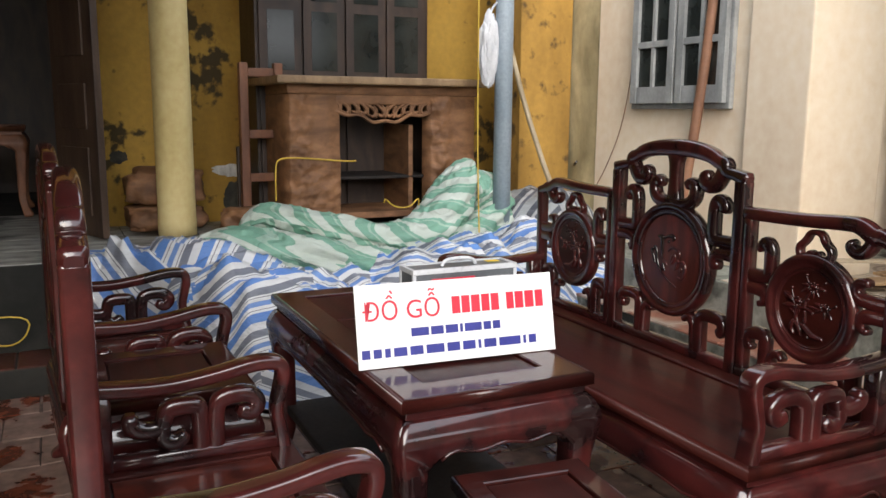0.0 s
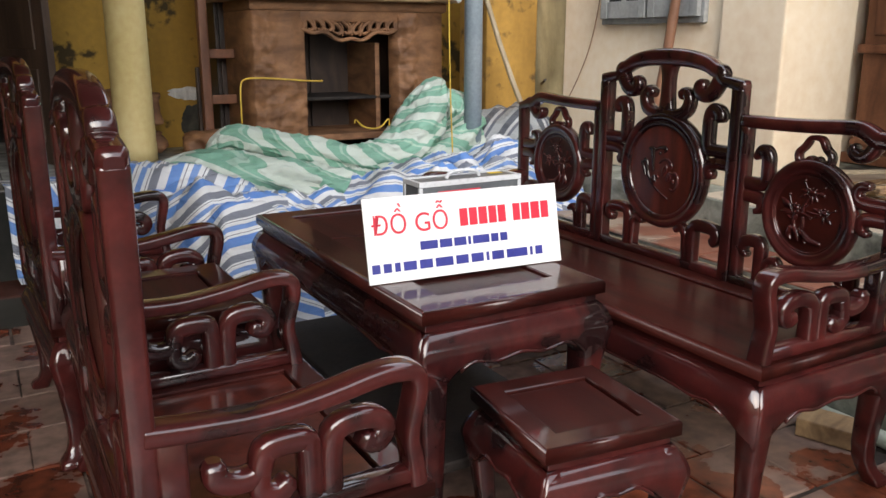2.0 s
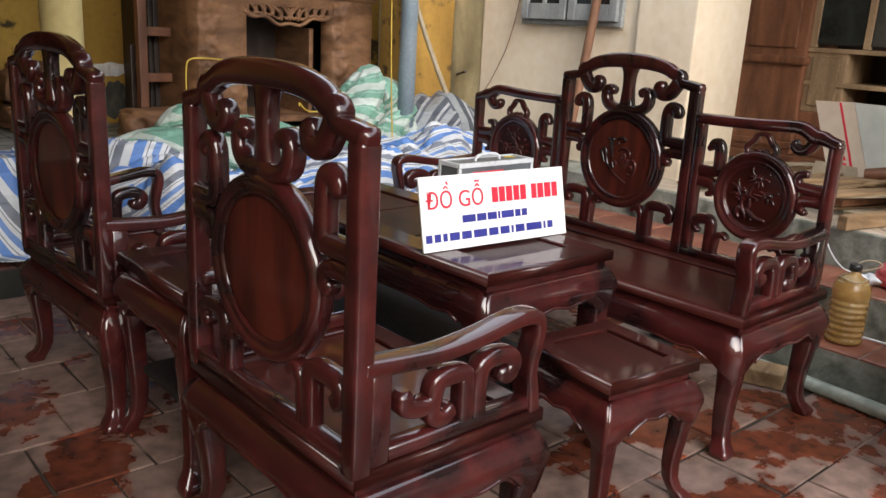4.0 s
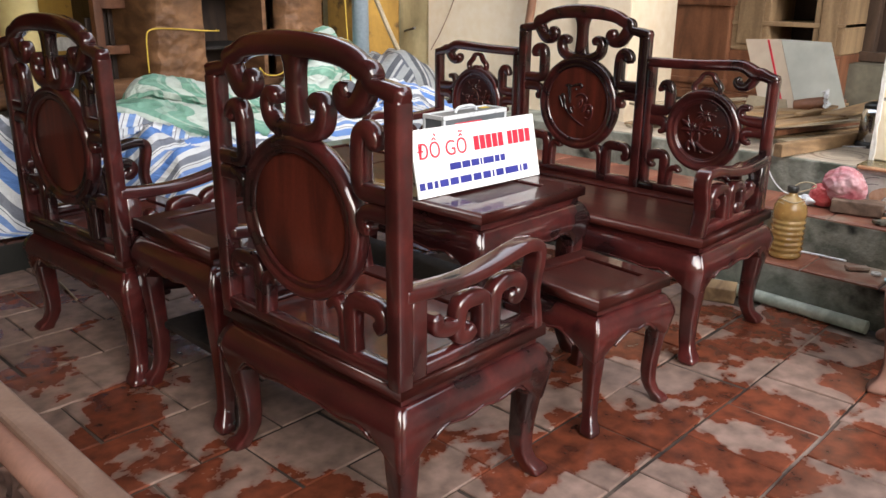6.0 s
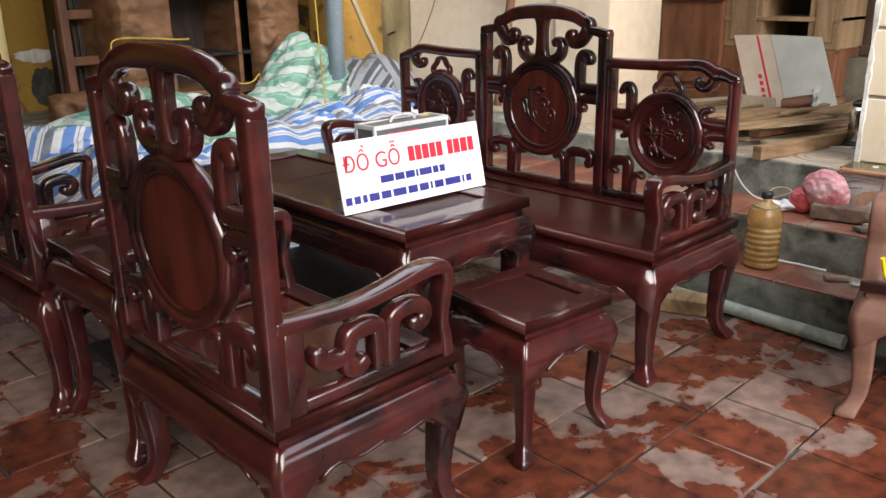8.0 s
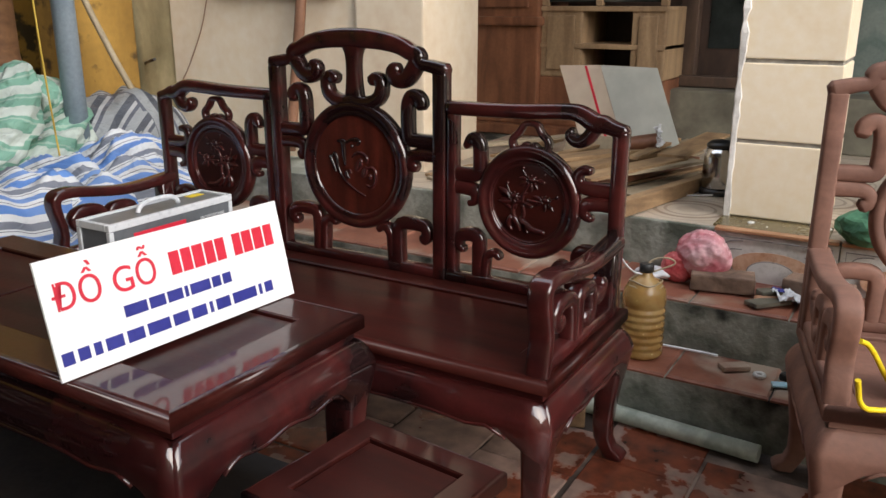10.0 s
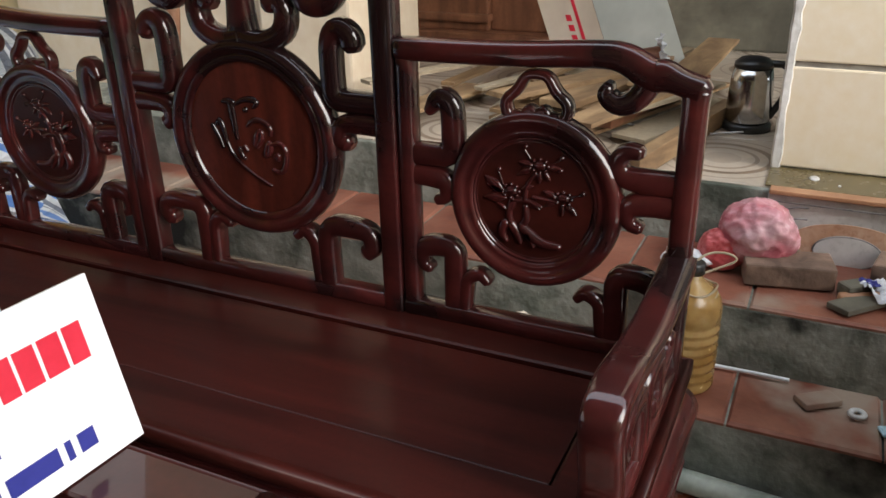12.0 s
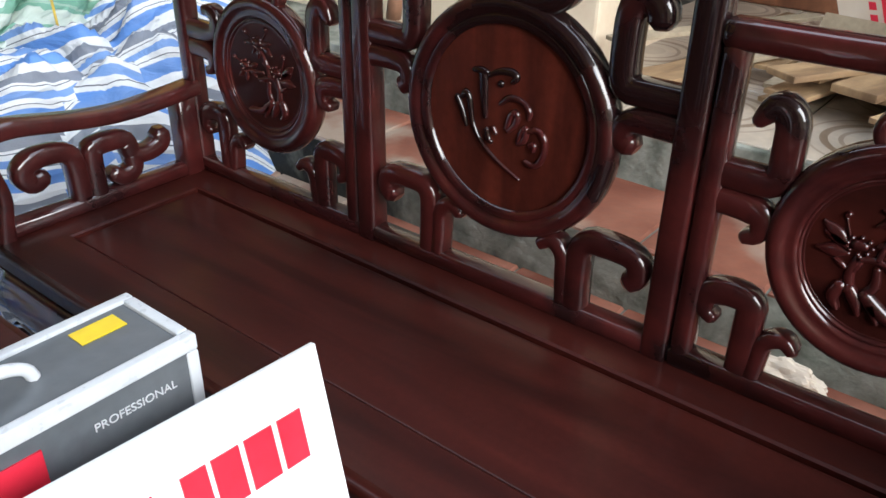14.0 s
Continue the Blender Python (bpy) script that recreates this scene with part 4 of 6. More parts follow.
def sign_board():
    t = thing("sign_board", pose(1.208, 2.082, 0.612, -12.5, 0, -3.8), "white sign board with red and blue lettering, leaning on a case", "sign")
    part("board", box(-0.284, 0.284, 0, 0.006, 0.0, 0.216, 0.001), WHITE, t)
    cu = bpy.data.curves.new("words", "FONT")
    cu.body, cu.size, cu.extrude = "ĐỒ GỖ", 0.075, 0.0008
    tmp = bpy.data.objects.new("tmp", cu)
    scene.collection.objects.link(tmp)
    me = bpy.data.meshes.new_from_object(tmp.evaluated_get(bpy.context.evaluated_depsgraph_get()))
    bpy.data.objects.remove(tmp)
    bm = bmesh.new()
    bm.from_mesh(me)
    xs = [v.co.x for v in bm.verts]
    k = 0.212 / (max(xs) - min(xs))
    bmesh.ops.transform(bm, matrix=Matrix.Translation((-0.266, -0.0015, 0.122)) @ Matrix.Rotation(radians(90), 4, "X") @ Matrix.Diagonal((k, 0.92, 1, 1)), verts=bm.verts[:])
    part("lettering", bm, RED, t, "red capital letters")
    u = -0.018
    for w in (0.03, 0.03, 0.032, 0.03, 0.03, 0.0, 0.028, 0.032, 0.034, 0.03):
        if w:
            bar_text(t, u, u + w * 0.78, 0.124, 0.17, -0.0014, RED)
        u += w * 0.94 if w else 0.018
    u = -0.137
    for w in (4, 3, 3, 1, 4, 2, 2):
        bar_text(t, u, u + 0.0138 * w - 0.006, 0.074, 0.096, -0.0014, BLUE)
        u += 0.0138 * w
    u = -0.274
    for w in (2, 2, 1.5, 3, 3, 4, 3, 3, 1, 3, 5, 1, 2):
        bar_text(t, u, u + 0.014 * w - 0.006, 0.026, 0.049, -0.0014, BLUE)
        u += 0.014 * w + 0.003


sign_board()


def tool_case():
    t = thing("tool_case", pose(1.262, 2.216, 0.6115), "grey and silver cardboard tool case with a carrying handle", "box")
    t.scale = (0.87, 0.85, 0.88)
    part("shell", box(-0.18, 0.18, -0.055, 0.055, 0, 0.262, 0.004), CASEG, t)
    for z in (0.0, 0.25):
        for y in (-0.057, 0.045):
            part("edge_strip", box(-0.184, 0.184, y, y + 0.012, z, z + 0.016, 0.002), CASEW, t)
    for x in (-0.184, 0.172):
        for y in (-0.057, 0.045):
            part("edge_strip", box(x, x + 0.012, y, y + 0.012, 0.017, 0.249, 0.002), CASEW, t)
    for x in (-0.184, 0.172):
        part("edge_strip", box(x, x + 0.012, -0.044, 0.044, 0.25, 0.266, 0.002), CASEW, t)
    part("red_band", box(-0.12, 0.03, -0.0575, -0.0555, 0.19, 0.235, 0), RED, t, "red printed band")
    part("handle", tube([(-0.06, 0, 0.262), (-0.055, 0, 0.275), (-0.03, 0, 0.284), (0.03, 0, 0.284), (0.055, 0, 0.275), (0.06, 0, 0.262)], 0.006), CASEW, t)
    cu = bpy.data.curves.new("words", "FONT")
    cu.body, cu.size, cu.extrude = "PROFESSIONAL", 0.012, 0.0004
    tmp = bpy.data.objects.new("tmp", cu)
    scene.collection.objects.link(tmp)
    me = bpy.data.meshes.new_from_object(tmp.evaluated_get(bpy.context.evaluated_depsgraph_get()))
    bpy.data.objects.remove(tmp)
    bm = bmesh.new()
    bm.from_mesh(me)
    bmesh.ops.transform(bm, matrix=Matrix.Translation((0.075, -0.0565, 0.222)) @ Matrix.Rotation(radians(90), 4, "X"), verts=bm.verts[:])
    part("lettering", bm, CASEW, t, "small white capitals")
    part("yellow_label", box(0.11, 0.155, 0.01, 0.035, 0.2625, 0.2635, 0), CORD, t, "small yellow label on the lid")


tool_case()


# ---- sheets ----
def patch_at(x, y):
    """Where a sheet folds over on itself: one cell for each flap."""
    return Vector((x * 2.3 + 0.5 * noise.noise(Vector((x * 2.2, y * 2.2, 1))), y * 2.3 + x * 0.8 + 0.4 * noise.noise(Vector((x * 3, y * 3, 6))), 5.0))


def flap(x, y):
    d = noise.voronoi(patch_at(x, y))[0]
    return min(1.0, (d[1] - d[0]) * 2.6)


def cloth(name, x0, x1, y0, y1, nx, ny, height, material, uscale, turn, label, category, thick=0.004, front=None):
    bm = bmesh.new()
    uv = bm.loops.layers.uv.new("UVMap")
    grid = []
    for j in range(ny + 1):
        row = []
        for i in range(nx + 1):
            x = x0 + (x1 - x0) * i / nx
            ya = front(x) if front else y0
            y = ya + (y1 - ya) * j / ny
            p = Vector((x * 1.7, y * 1.7, 3.3))
            dx = 0.09 * noise.noise(p * 1.3 + Vector((7, 0, 0)))
            dy = 0.09 * noise.noise(p * 1.3 + Vector((0, 9, 0)))
            row.append(bm.verts.new((x + dx, y + dy, height(x, y))))
        grid.append(row)
    # lengths along the surface keep the stripes an even width over the folds
    for j in range(ny):
        for i in range(nx):
            f = bm.faces.new((grid[j][i], grid[j][i + 1], grid[j + 1][i + 1], grid[j + 1][i]))
            f.smooth = True
            xm = x0 + (x1 - x0) * (i + 0.5) / nx
            ym = (front(xm) if front else y0)
            ym += (y1 - ym) * (j + 0.5) / ny
            cell = noise.voronoi(patch_at(xm, ym))[1][0]
            tc = turn + 2.2 * noise.noise(cell * 2.3 + Vector((4, 4, 4)))
            for lp, (a, b) in zip(f.loops, ((i, j), (i + 1, j), (i + 1, j + 1), (i, j + 1))):
                x = x0 + (x1 - x0) * a / nx
                ya = front(x) if front else y0
                y = ya + (y1 - ya) * b / ny
                w = 0.3 * noise.noise(Vector((x * 1.4, y * 1.4, 8))) + 0.08 * noise.noise(Vector((x * 4, y * 4, 8)))
                w = 0.25 * w + 0.4 * noise.noise(cell * 3.1)
                lp[uv].uv = ((math.cos(tc) * x + math.sin(tc) * (y + grid[b][a].co.z) + w) * uscale, y)
    ob = part(name, bm, material)
    md = ob.modifiers.new("thickness", "SOLIDIFY")
    md.thickness = thick
    return tagged(ob, label, category)


def lerp_list(x, xs, zs):
    return float(np.interp(x, xs, zs))


def sstep(a, b, x):
    k = min(1, max(0, (x - a) / (b - a)))
    return k * k * (3 - 2 * k)


def folds(x, y, f, seed, turn=0.6):
    u, v = math.cos(turn) * x + math.sin(turn) * y, -math.sin(turn) * x + math.cos(turn) * y
    q = Vector((u * f, v * f * 0.45, seed))
    q += 0.35 * Vector((noise.noise(q + Vector((3, 1, 2))), noise.noise(q + Vector((8, 4, 1))), 0))
    return (1 - abs(noise.noise(q)) * 2.2) * 0.6 + 0.4 * (1 - abs(noise.noise(q * 2.1)) * 2)


def crumple(x, y, f, seed):
    d, _ = noise.voronoi(Vector((x * f + 0.4 * noise.noise(Vector((x * 3, y * 3, seed))), y * f, seed)))
    return d[1] - d[0]


def heap_front(x):
    return lerp_list(x, [0.15, 0.5, 0.75, 1.0, 3.0], [4.16, 4.12, 3.8, 3.47, 3.42]) + 0.1 * noise.noise(Vector((x * 2.3, 0, 5))) + 0.05 * noise.noise(Vector((x * 7, 0, 5)))


def blue_height(x, y):
    top = lerp_list(x, [0.0, 0.25, 0.5, 1.0, 1.6, 2.1, 2.5, 3.0], [0.45, 0.55, 0.64, 0.56, 0.48, 0.53, 0.63, 0.5])
    front = heap_front(x)
    k = sstep(front, front + 0.36, y)
    z = 0.015 + k * (top - 0.09) - 0.05 * sstep(4.2, 4.6, y)
    turn = 0.4 + 1.4 * noise.noise(Vector((x * 0.8, y * 0.8, 2)))
    z += (0.02 + 0.06 * k) * folds(x, y, 2.3, 1.0, turn) + (0.02 + 0.085 * k) * (flap(x, y) - 0.2) + 0.05 * k * crumple(x, y, 6.0, 4.0) + (0.006 + 0.016 * k) * (crumple(x, y, 13.0, 7.0) - 0.3)
    ground = 0.012 if y < 4.1 else (0.155 if y < 4.38 else 0.563)
    return max(z, ground + 0.01 * (1 + noise.noise(Vector((x * 3, y * 3, 0)))))


def bunched(name, rolls, material, label, category, along=150, around=56):
    """A sheet gathered into thick swags; each roll is a path of (x, y, z, radius), ruffled lengthways."""
    bm = bmesh.new()
    uv = bm.loops.layers.uv.new("UVMap")
    for seed, (path, slant) in enumerate(rolls):
        p = chaikin(path, 3)
        xs = np.linspace(0, len(p) - 1, along)
        cols = [np.interp(xs, range(len(p)), [q[k] for q in p]) for k in range(4)]
        rings, run = [], 0.0
        for i in range(along):
            c = Vector((cols[0][i], cols[1][i], cols[2][i]))
            j, k = max(i - 1, 0), min(i + 1, along - 1)
            t = Vector((cols[0][k] - cols[0][j], cols[1][k] - cols[1][j], cols[2][k] - cols[2][j]))
            run += t.length / 2
            t.normalize()
            side = t.cross(Vector((0, 0, 1))).normalized()
            up = side.cross(t)
            ends = min(1.0, 4.0 * i / along, 4.0 * (along - 1 - i) / along) ** 0.5
            row = []
            for q in range(around):
                a = 2 * math.pi * q / around
                tw = a + run * 1.6 + 0.5 * noise.noise(Vector((run * 3, seed, 1)))
                f = Vector((math.cos(tw) * 1.5, math.sin(tw) * 1.5, run * 2.6 + seed * 7))
                ridge = 1 - 2 * abs(noise.noise(f * 1.25))
                small = 1 - 2 * abs(noise.noise(f * 2.9 + Vector((3, 3, run * 5))))
                r = cols[3][i] * (0.25 + 0.75 * ends) * (0.86 + 0.3 * ridge + 0.13 * small) + 0.006 * noise.noise(c * 40 + f * 3)
                row.append((bm.verts.new(c + side * math.cos(a) * r * 1.25 + up * math.sin(a) * r * 0.9), (slant * run + (1 - abs(slant)) * a * 0.12 + 0.1 * noise.noise(f * 0.5)) * 8.4))
            rings.append(row)
        for r0, r1 in zip(rings, rings[1:]):
            for q in range(around):
                k = (q + 1) % around
                four = (r0[q], r0[k], r1[k], r1[q])
                f = bm.faces.new([w[0] for w in four])
                f.smooth = True
                for lp, w, turn in zip(f.loops, four, (0, k == 0, k == 0, 0)):
                    lp[uv].uv = (w[1] + (1 - abs(slant)) * 0.24 * math.pi * 8.4 * turn, 0)
        bm.faces.new([w[0] for w in rings[0]][::-1])
        bm.faces.new([w[0] for w in rings[-1]])
    bmesh.ops.recalc_face_normals(bm, faces=bm.faces[:])
    return tagged(part(name, bm, material), label, category)


blue_sheet = cloth("tarpaulin", 0.2, 2.92, 3.4, 4.6, 190, 100, blue_height, BLUETARP, 4.6, 0.9, "crumpled blue, white and grey striped plastic sheet over a heap", "tarpaulin", front=heap_front)
green_sheet = bunched("tarpaulin", [
    ([(1.1, 4.46, 0.6, 0.05), (1.2, 4.42, 0.74, 0.075), (1.36, 4.38, 0.7, 0.075), (1.62, 4.3, 0.64, 0.08), (1.85, 4.26, 0.57, 0.09), (2.05, 4.26, 0.6, 0.1), (2.2, 4.3, 0.7, 0.11), (2.32, 4.36, 0.84, 0.1), (2.38, 4.4, 0.95, 0.07), (2.44, 4.44, 0.98, 0.04)], 0.75),
    ([(0.84, 4.36, 0.6, 0.04), (0.98, 4.32, 0.62, 0.07), (1.12, 4.26, 0.6, 0.09), (1.35, 4.18, 0.56, 0.1), (1.6, 4.12, 0.5, 0.1), (1.85, 4.1, 0.47, 0.09), (2.05, 4.12, 0.47, 0.05)], 0.35),
    ([(2.36, 4.44, 0.9, 0.05), (2.5, 4.4, 0.86, 0.09), (2.56, 4.34, 0.74, 0.09), (2.48, 4.28, 0.62, 0.1), (2.3, 4.2, 0.57, 0.09), (2.1, 4.16, 0.52, 0.06)], 0.6),
], GREENTARP, "bunched green and white striped plastic sheet", "tarpaulin")


part("tie", tube([(1.24, 3.62, blue_height(1.24, 3.66) + 0.03), (1.27, 3.66, blue_height(1.27, 3.68) + 0.045), (1.3, 3.7, blue_height(1.3, 3.7) + 0.03), (1.27, 3.7, blue_height(1.27, 3.7) + 0.05), (1.25, 3.63, blue_height(1.25, 3.63) + 0.03)], 0.006), ROPE, blue_sheet, "knot of yellow twine")
part("hem", tube([(x * 0.05, heap_front(x * 0.05) - 0.012, 0.012) for x in range(18, 58, 2)], 0.008, 1, 6), PAPER, blue_sheet, "rolled white hem")
part("tie", tube([(1.86, 4.32, 0.78), (1.88, 4.36, 0.8), (1.95, 4.4, 0.74), (2.03, 4.36, 0.74), (2.08, 4.36, 0.8), (2.09, 4.38, 0.75)], 0.004), ROPE, green_sheet, "loose end of yellow twine")


def bag_height(x, y):
    k = max(0.0, 1 - ((x - 2.88) / 0.34) ** 2 - ((y - 4.4) / 0.3) ** 2)
    return 0.57 + 0.22 * math.sqrt(k) + k * (0.06 * folds(x, y, 4, 3.0) + 0.12 * crumple(x, y, 5.0, 3.0))


cloth("sack", 2.54, 3.22, 4.1, 4.7, 40, 34, bag_height, GREYBAG, 9.0, 0.3, "slumped grey striped woven sack", "sack")

# ---- on the terrace ----
tagged(part("column", lathe([(0.108, 0.555), (0.108, 0.64), (0.106, 0.66), (0.105, 0.9), (0.102, 3.2)], 32, at=(0.885, 5.1, 0)), YELLOW), "round pale yellow painted column", "column", kind="structure")


def carved_board(x0, x1, z0, z1, deep, seed, nx=36, nz=80):
    """A thick post whose face bulges in stacked carved forms on one side and stays flatter on the other."""
    bm = bmesh.new()
    g = []
    for j in range(nz + 1):
        v = j / nz
        row = []
        for i in range(nx + 1):
            u = i / nx
            x, z = x0 + (x1 - x0) * u, z0 + (z1 - z0) * v
            lobes = abs(math.sin(v * 15 + 1.5 * noise.noise(Vector((u * 3, v * 6, seed)))))
            rough = noise.noise(Vector((u * 6, v * 16, seed))) + 0.6 * noise.noise(Vector((u * 13, v * 34, seed)))
            k = sstep(0.5, 0.3, u) + 0.75 * sstep(0.62, 0.5, v)
            d = 0.018 * min(1.0, k) * (lobes + 1.1 * rough) + 0.02 * sstep(0.5, 0.2, abs(u - 0.5))
            edge = 0 if i in (0, nx) else 1
            row.append(bm.verts.new((x, deep if i in (0, nx) else 0.02 - d * edge, z)))
        g.append(row)
    for j in range(nz):
        for i in range(nx):
            bm.faces.new((g[j][i], g[j][i + 1], g[j + 1][i + 1], g[j + 1][i])).smooth = True
    return bm


def altar():
    t = thing("carved_cabinet", pose(1.99, 4.65, 0.555), "half-finished pale wooden cabinet with carved legs and frieze", "cabinet")
    t.scale = (0.97, 1.0, 0.93)
    part("top", box(-0.66, 0.68, -0.1, 0.66, 0.92, 0.965, 0.01), CABPALE, t, "wide pale slab laid on the cabinet")
    part("cornice", box(-0.58, 0.64, 0.0, 0.58, 0.86, 0.925, 0.02), CARVED, t)
    for x in (-0.58, 0.3):
        part("carved_leg", carved_board(x, x + 0.32, 0.0, 0.86, 0.12, x * 7), CARVED, t, "leg carved with a deep relief")
    part("side_panel", box(-0.58, -0.54, 0.12, 0.58, 0.0, 0.86, 0.004), CARVED, t)
    part("side_panel", box(0.58, 0.62, 0.12, 0.58, 0.0, 0.86, 0.004), CARVED, t)
    # inner panel and upper shelf carry the opening's shade in their near-black colour
    part("back_panel", box(-0.54, 0.58, 0.55, 0.57, 0.0, 0.86, 0.002), SHADE_WOOD, t)
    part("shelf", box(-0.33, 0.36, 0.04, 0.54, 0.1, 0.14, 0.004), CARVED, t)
    part("shelf", box(-0.33, 0.36, 0.1, 0.54, 0.34, 0.36, 0.004), SHADE_WOOD, t)
    part("partition", box(0.2, 0.23, 0.1, 0.54, 0.14, 0.68, 0.004), CARVED, t)
    bm = bmesh.new()
    m = XZ @ Matrix.Translation((0.015, 0, 0.03))
    # a pierced band of curling leaves that drops in the middle
    drop = lambda u: 0.755 - 0.06 * math.exp(-(u / 0.16) ** 2) + 0.012 * math.cos(u * 40)
    sweep([(-0.33 + 0.033 * i, drop(-0.33 + 0.033 * i), 0.022) for i in range(21)], 0.034, m, bm=bm)
    sweep([(-0.33, 0.835, 0.07), (0.33, 0.835, 0.07)], 0.03, m, it=0, bm=bm)
    for i in range(12):
        u = -0.3 + 0.055 * i
        z = (drop(u) + 0.81) / 2
        k = 1 if u < 0 else -1
        sweep([(u - k * 0.03, z + 0.05, 0.016), (u, z + 0.03, 0.02), (u + k * 0.022, z, 0.02), (u + k * 0.006, z - 0.026, 0.018), (u - k * 0.018, z - 0.012, 0.016)], 0.03, m, bm=bm)
        sweep([(u + k * 0.01, z + 0.04, 0.014), (u + k * 0.03, z + 0.02, 0.016), (u + k * 0.026, z - 0.03, 0.014)], 0.026, m, bm=bm)
    part("frieze", bm, CARVED, t, "openwork carved frieze")


altar()


def chair_frame():
    t = thing("bare_chair_frame", pose(1.3, 5.0, 0.555), "dark red-brown bare wooden chair frame on the terrace", "chair")
    for x in (-0.06, 0.14):
        part("post", box(x, x + 0.05, -0.03, 0.03, 0.0, 0.98, 0.008), CABWOOD, t)
        part("post", box(x, x + 0.05, 0.1, 0.14, 0.0, 0.5, 0.008), DARKWOOD_SHADE, t)
    for z in (0.3, 0.55, 0.9):
        part("rail", box(-0.01, 0.14, -0.02, 0.02, z, z + 0.05, 0.006), CABWOOD, t)


chair_frame()


def dark_cupboard():
    t = thing("glazed_cupboard", pose(1.5, 5.53, 0.555), "tall dark wooden glazed cupboard against the wall", "cupboard")
    part("carcass", box(-0.12, 1.0, -0.35, 0.06, 0, 1.9, 0.006), DARKWOOD_SHADE, t)
    for x in (-0.1, 0.17, 0.44, 0.71):
        part("door", box(x, x + 0.26, -0.375, -0.351, 0.05, 1.85, 0.005), DARKWOOD_SHADE, t)
        part("pane", box(x + 0.05, x + 0.21, -0.379, -0.376, 0.95, 1.3, 0.0), DARKGLASS, t)
        part("pane", box(x + 0.05, x + 0.21, -0.379, -0.376, 1.36, 1.78, 0.0), DARKGLASS, t)


dark_cupboard()


def root(x, y, z, sx, sz, seed):
    t = thing("root_carving", pose(x, y, z), "rough block of reddish wood being carved", "wood block", "rough wood blocks")
    bm = bmesh.new()
    bmesh.ops.create_icosphere(bm, subdivisions=4, radius=1)
    for v in bm.verts:
        c = v.co.copy()
        k = Vector([math.copysign(abs(q) ** 0.5, q) for q in c])
        r = 1 + 0.22 * noise.noise(c * 1.7 + Vector((seed, 0, 0))) + 0.12 * noise.noise(c * 4 + Vector((0, seed, 0)))
        v.co = Vector((k.x * sx * r, k.y * 0.16 * r, sz + max(-1, k.z * r) * sz))
    for f in bm.faces:
        f.smooth = True
    part("block", bm, CARVED, t)


root(0.85, 5.4, 0.555, 0.22, 0.075, 1)
root(0.86, 5.4, 0.7, 0.21, 0.11, 4)
root(1.26, 4.86, 0.555, 0.17, 0.085, 11)

door = thing("door_1", pose(0.3, 5.57, 0.556, 0, 0, -68), "dark brown panelled house door standing open", "door", kind="structure")
part("leaf", box(-0.0, 0.54, -0.02, 0.02, 0, 1.98, 0.004), DOORWOOD, door)
for z0, z1 in ((0.12, 0.5), (0.6, 0.85), (1.0, 1.35)):
    for y in (-0.034, 0.021):
        part("panel", box(0.1, 0.44, y, y + 0.013, z0, z1, 0.005), DOORWOOD, door)


def room_table():
    t = thing("wooden_table", pose(-0.4, 6.6, 0.555), "brown wooden table with curved legs in the dark room", "table")
    stand(t, 0.5, 0.3, 0.6, CABWOOD, deep=0.08, border=0.1)


room_table()

post = thing("steel_post", pose(2.545, 4.25, 0), "blue-grey painted steel post", "post")
part("shaft", lathe([(0.05, 0.14), (0.05, 3.0)], 24), STEEL, post)
sack = thing("plastic_bag", pose(2.455, 4.26, 1.4), "crumpled white plastic bag hanging from the steel post", "bag")
bm = bmesh.new()
bmesh.ops.create_icosphere(bm, subdivisions=4, radius=1)
for v in bm.verts:
    c = v.co.copy()
    r = 1 + 0.18 * noise.noise(c * 2.2) + 0.1 * noise.noise(c * 6)
    v.co = Vector((c.x * 0.06 * r, c.y * 0.045 * r, 0.2 + c.z * 0.2 * r))
part("bag", bm, PAPER, sack)
part("strap", tube([(0.0, 0.0, 0.38), (0.03, 0.0, 0.45), (0.09, -0.045, 0.47), (0.13, 0.0, 0.46), (0.09, 0.04, 0.44)], 0.006), PAPER, sack)
cane = thing("bamboo_pole", Matrix(), "thin pale bamboo pole leaning on the wall", "pole")
part("cane", tube([(2.95, 4.05, 0.42), (2.88, 4.6, 1.3), (2.82, 4.9, 2.2)], 0.016), BAMBOO, cane)
pole = thing("brown_pole", Matrix(), "slim brown wooden pole leaning on the cream wall", "pole")
part("shaft", tube([(3.2, 3.55, 0.56), (3.26, 3.45, 1.5), (3.28, 3.38, 2.6)], 0.026), BROWNPOLE, pole)

# ---- cream wall: window, wires ----
win = thing("window_1", pose(3.315, 3.685, 1.288), "grey wooden casement window with one leaf ajar", "window", kind="structure")
part("window_frame", box(-0.03, 0.0, -0.38, 0.38, 0.0, 1.2, 0.004), SHUTTER, win)
for y0, y1, tip in ((-0.36, -0.01, 0.0), (0.01, 0.36, 0.0)):
    for a in (y0, y1 - 0.05):
        part("stile", box(-0.06, -0.031, a, a + 0.05, 0.03, 1.17, 0.003), SHUTTER, win)
    for z in (0.03, 0.33, 0.63, 0.93, 1.13):
        part("glazing_bar", box(-0.056, -0.032, y0 + 0.05, y1 - 0.05, z, z + 0.035 if z > 0.03 else z + 0.09, 0.003), SHUTTER, win)
    part("glazing_bar", box(-0.055, -0.033, (y0 + y1) / 2 - 0.012, (y0 + y1) / 2 + 0.012, 0.12, 1.13, 0.003), SHUTTER, win)
    part("pane", box(-0.04, -0.036, y0 + 0.05, y1 - 0.05, 0.1, 1.14, 0), DARKGLASS, win)
wire = thing("wall_wire", Matrix(), "thin dark wire hanging down the wall", "wire")
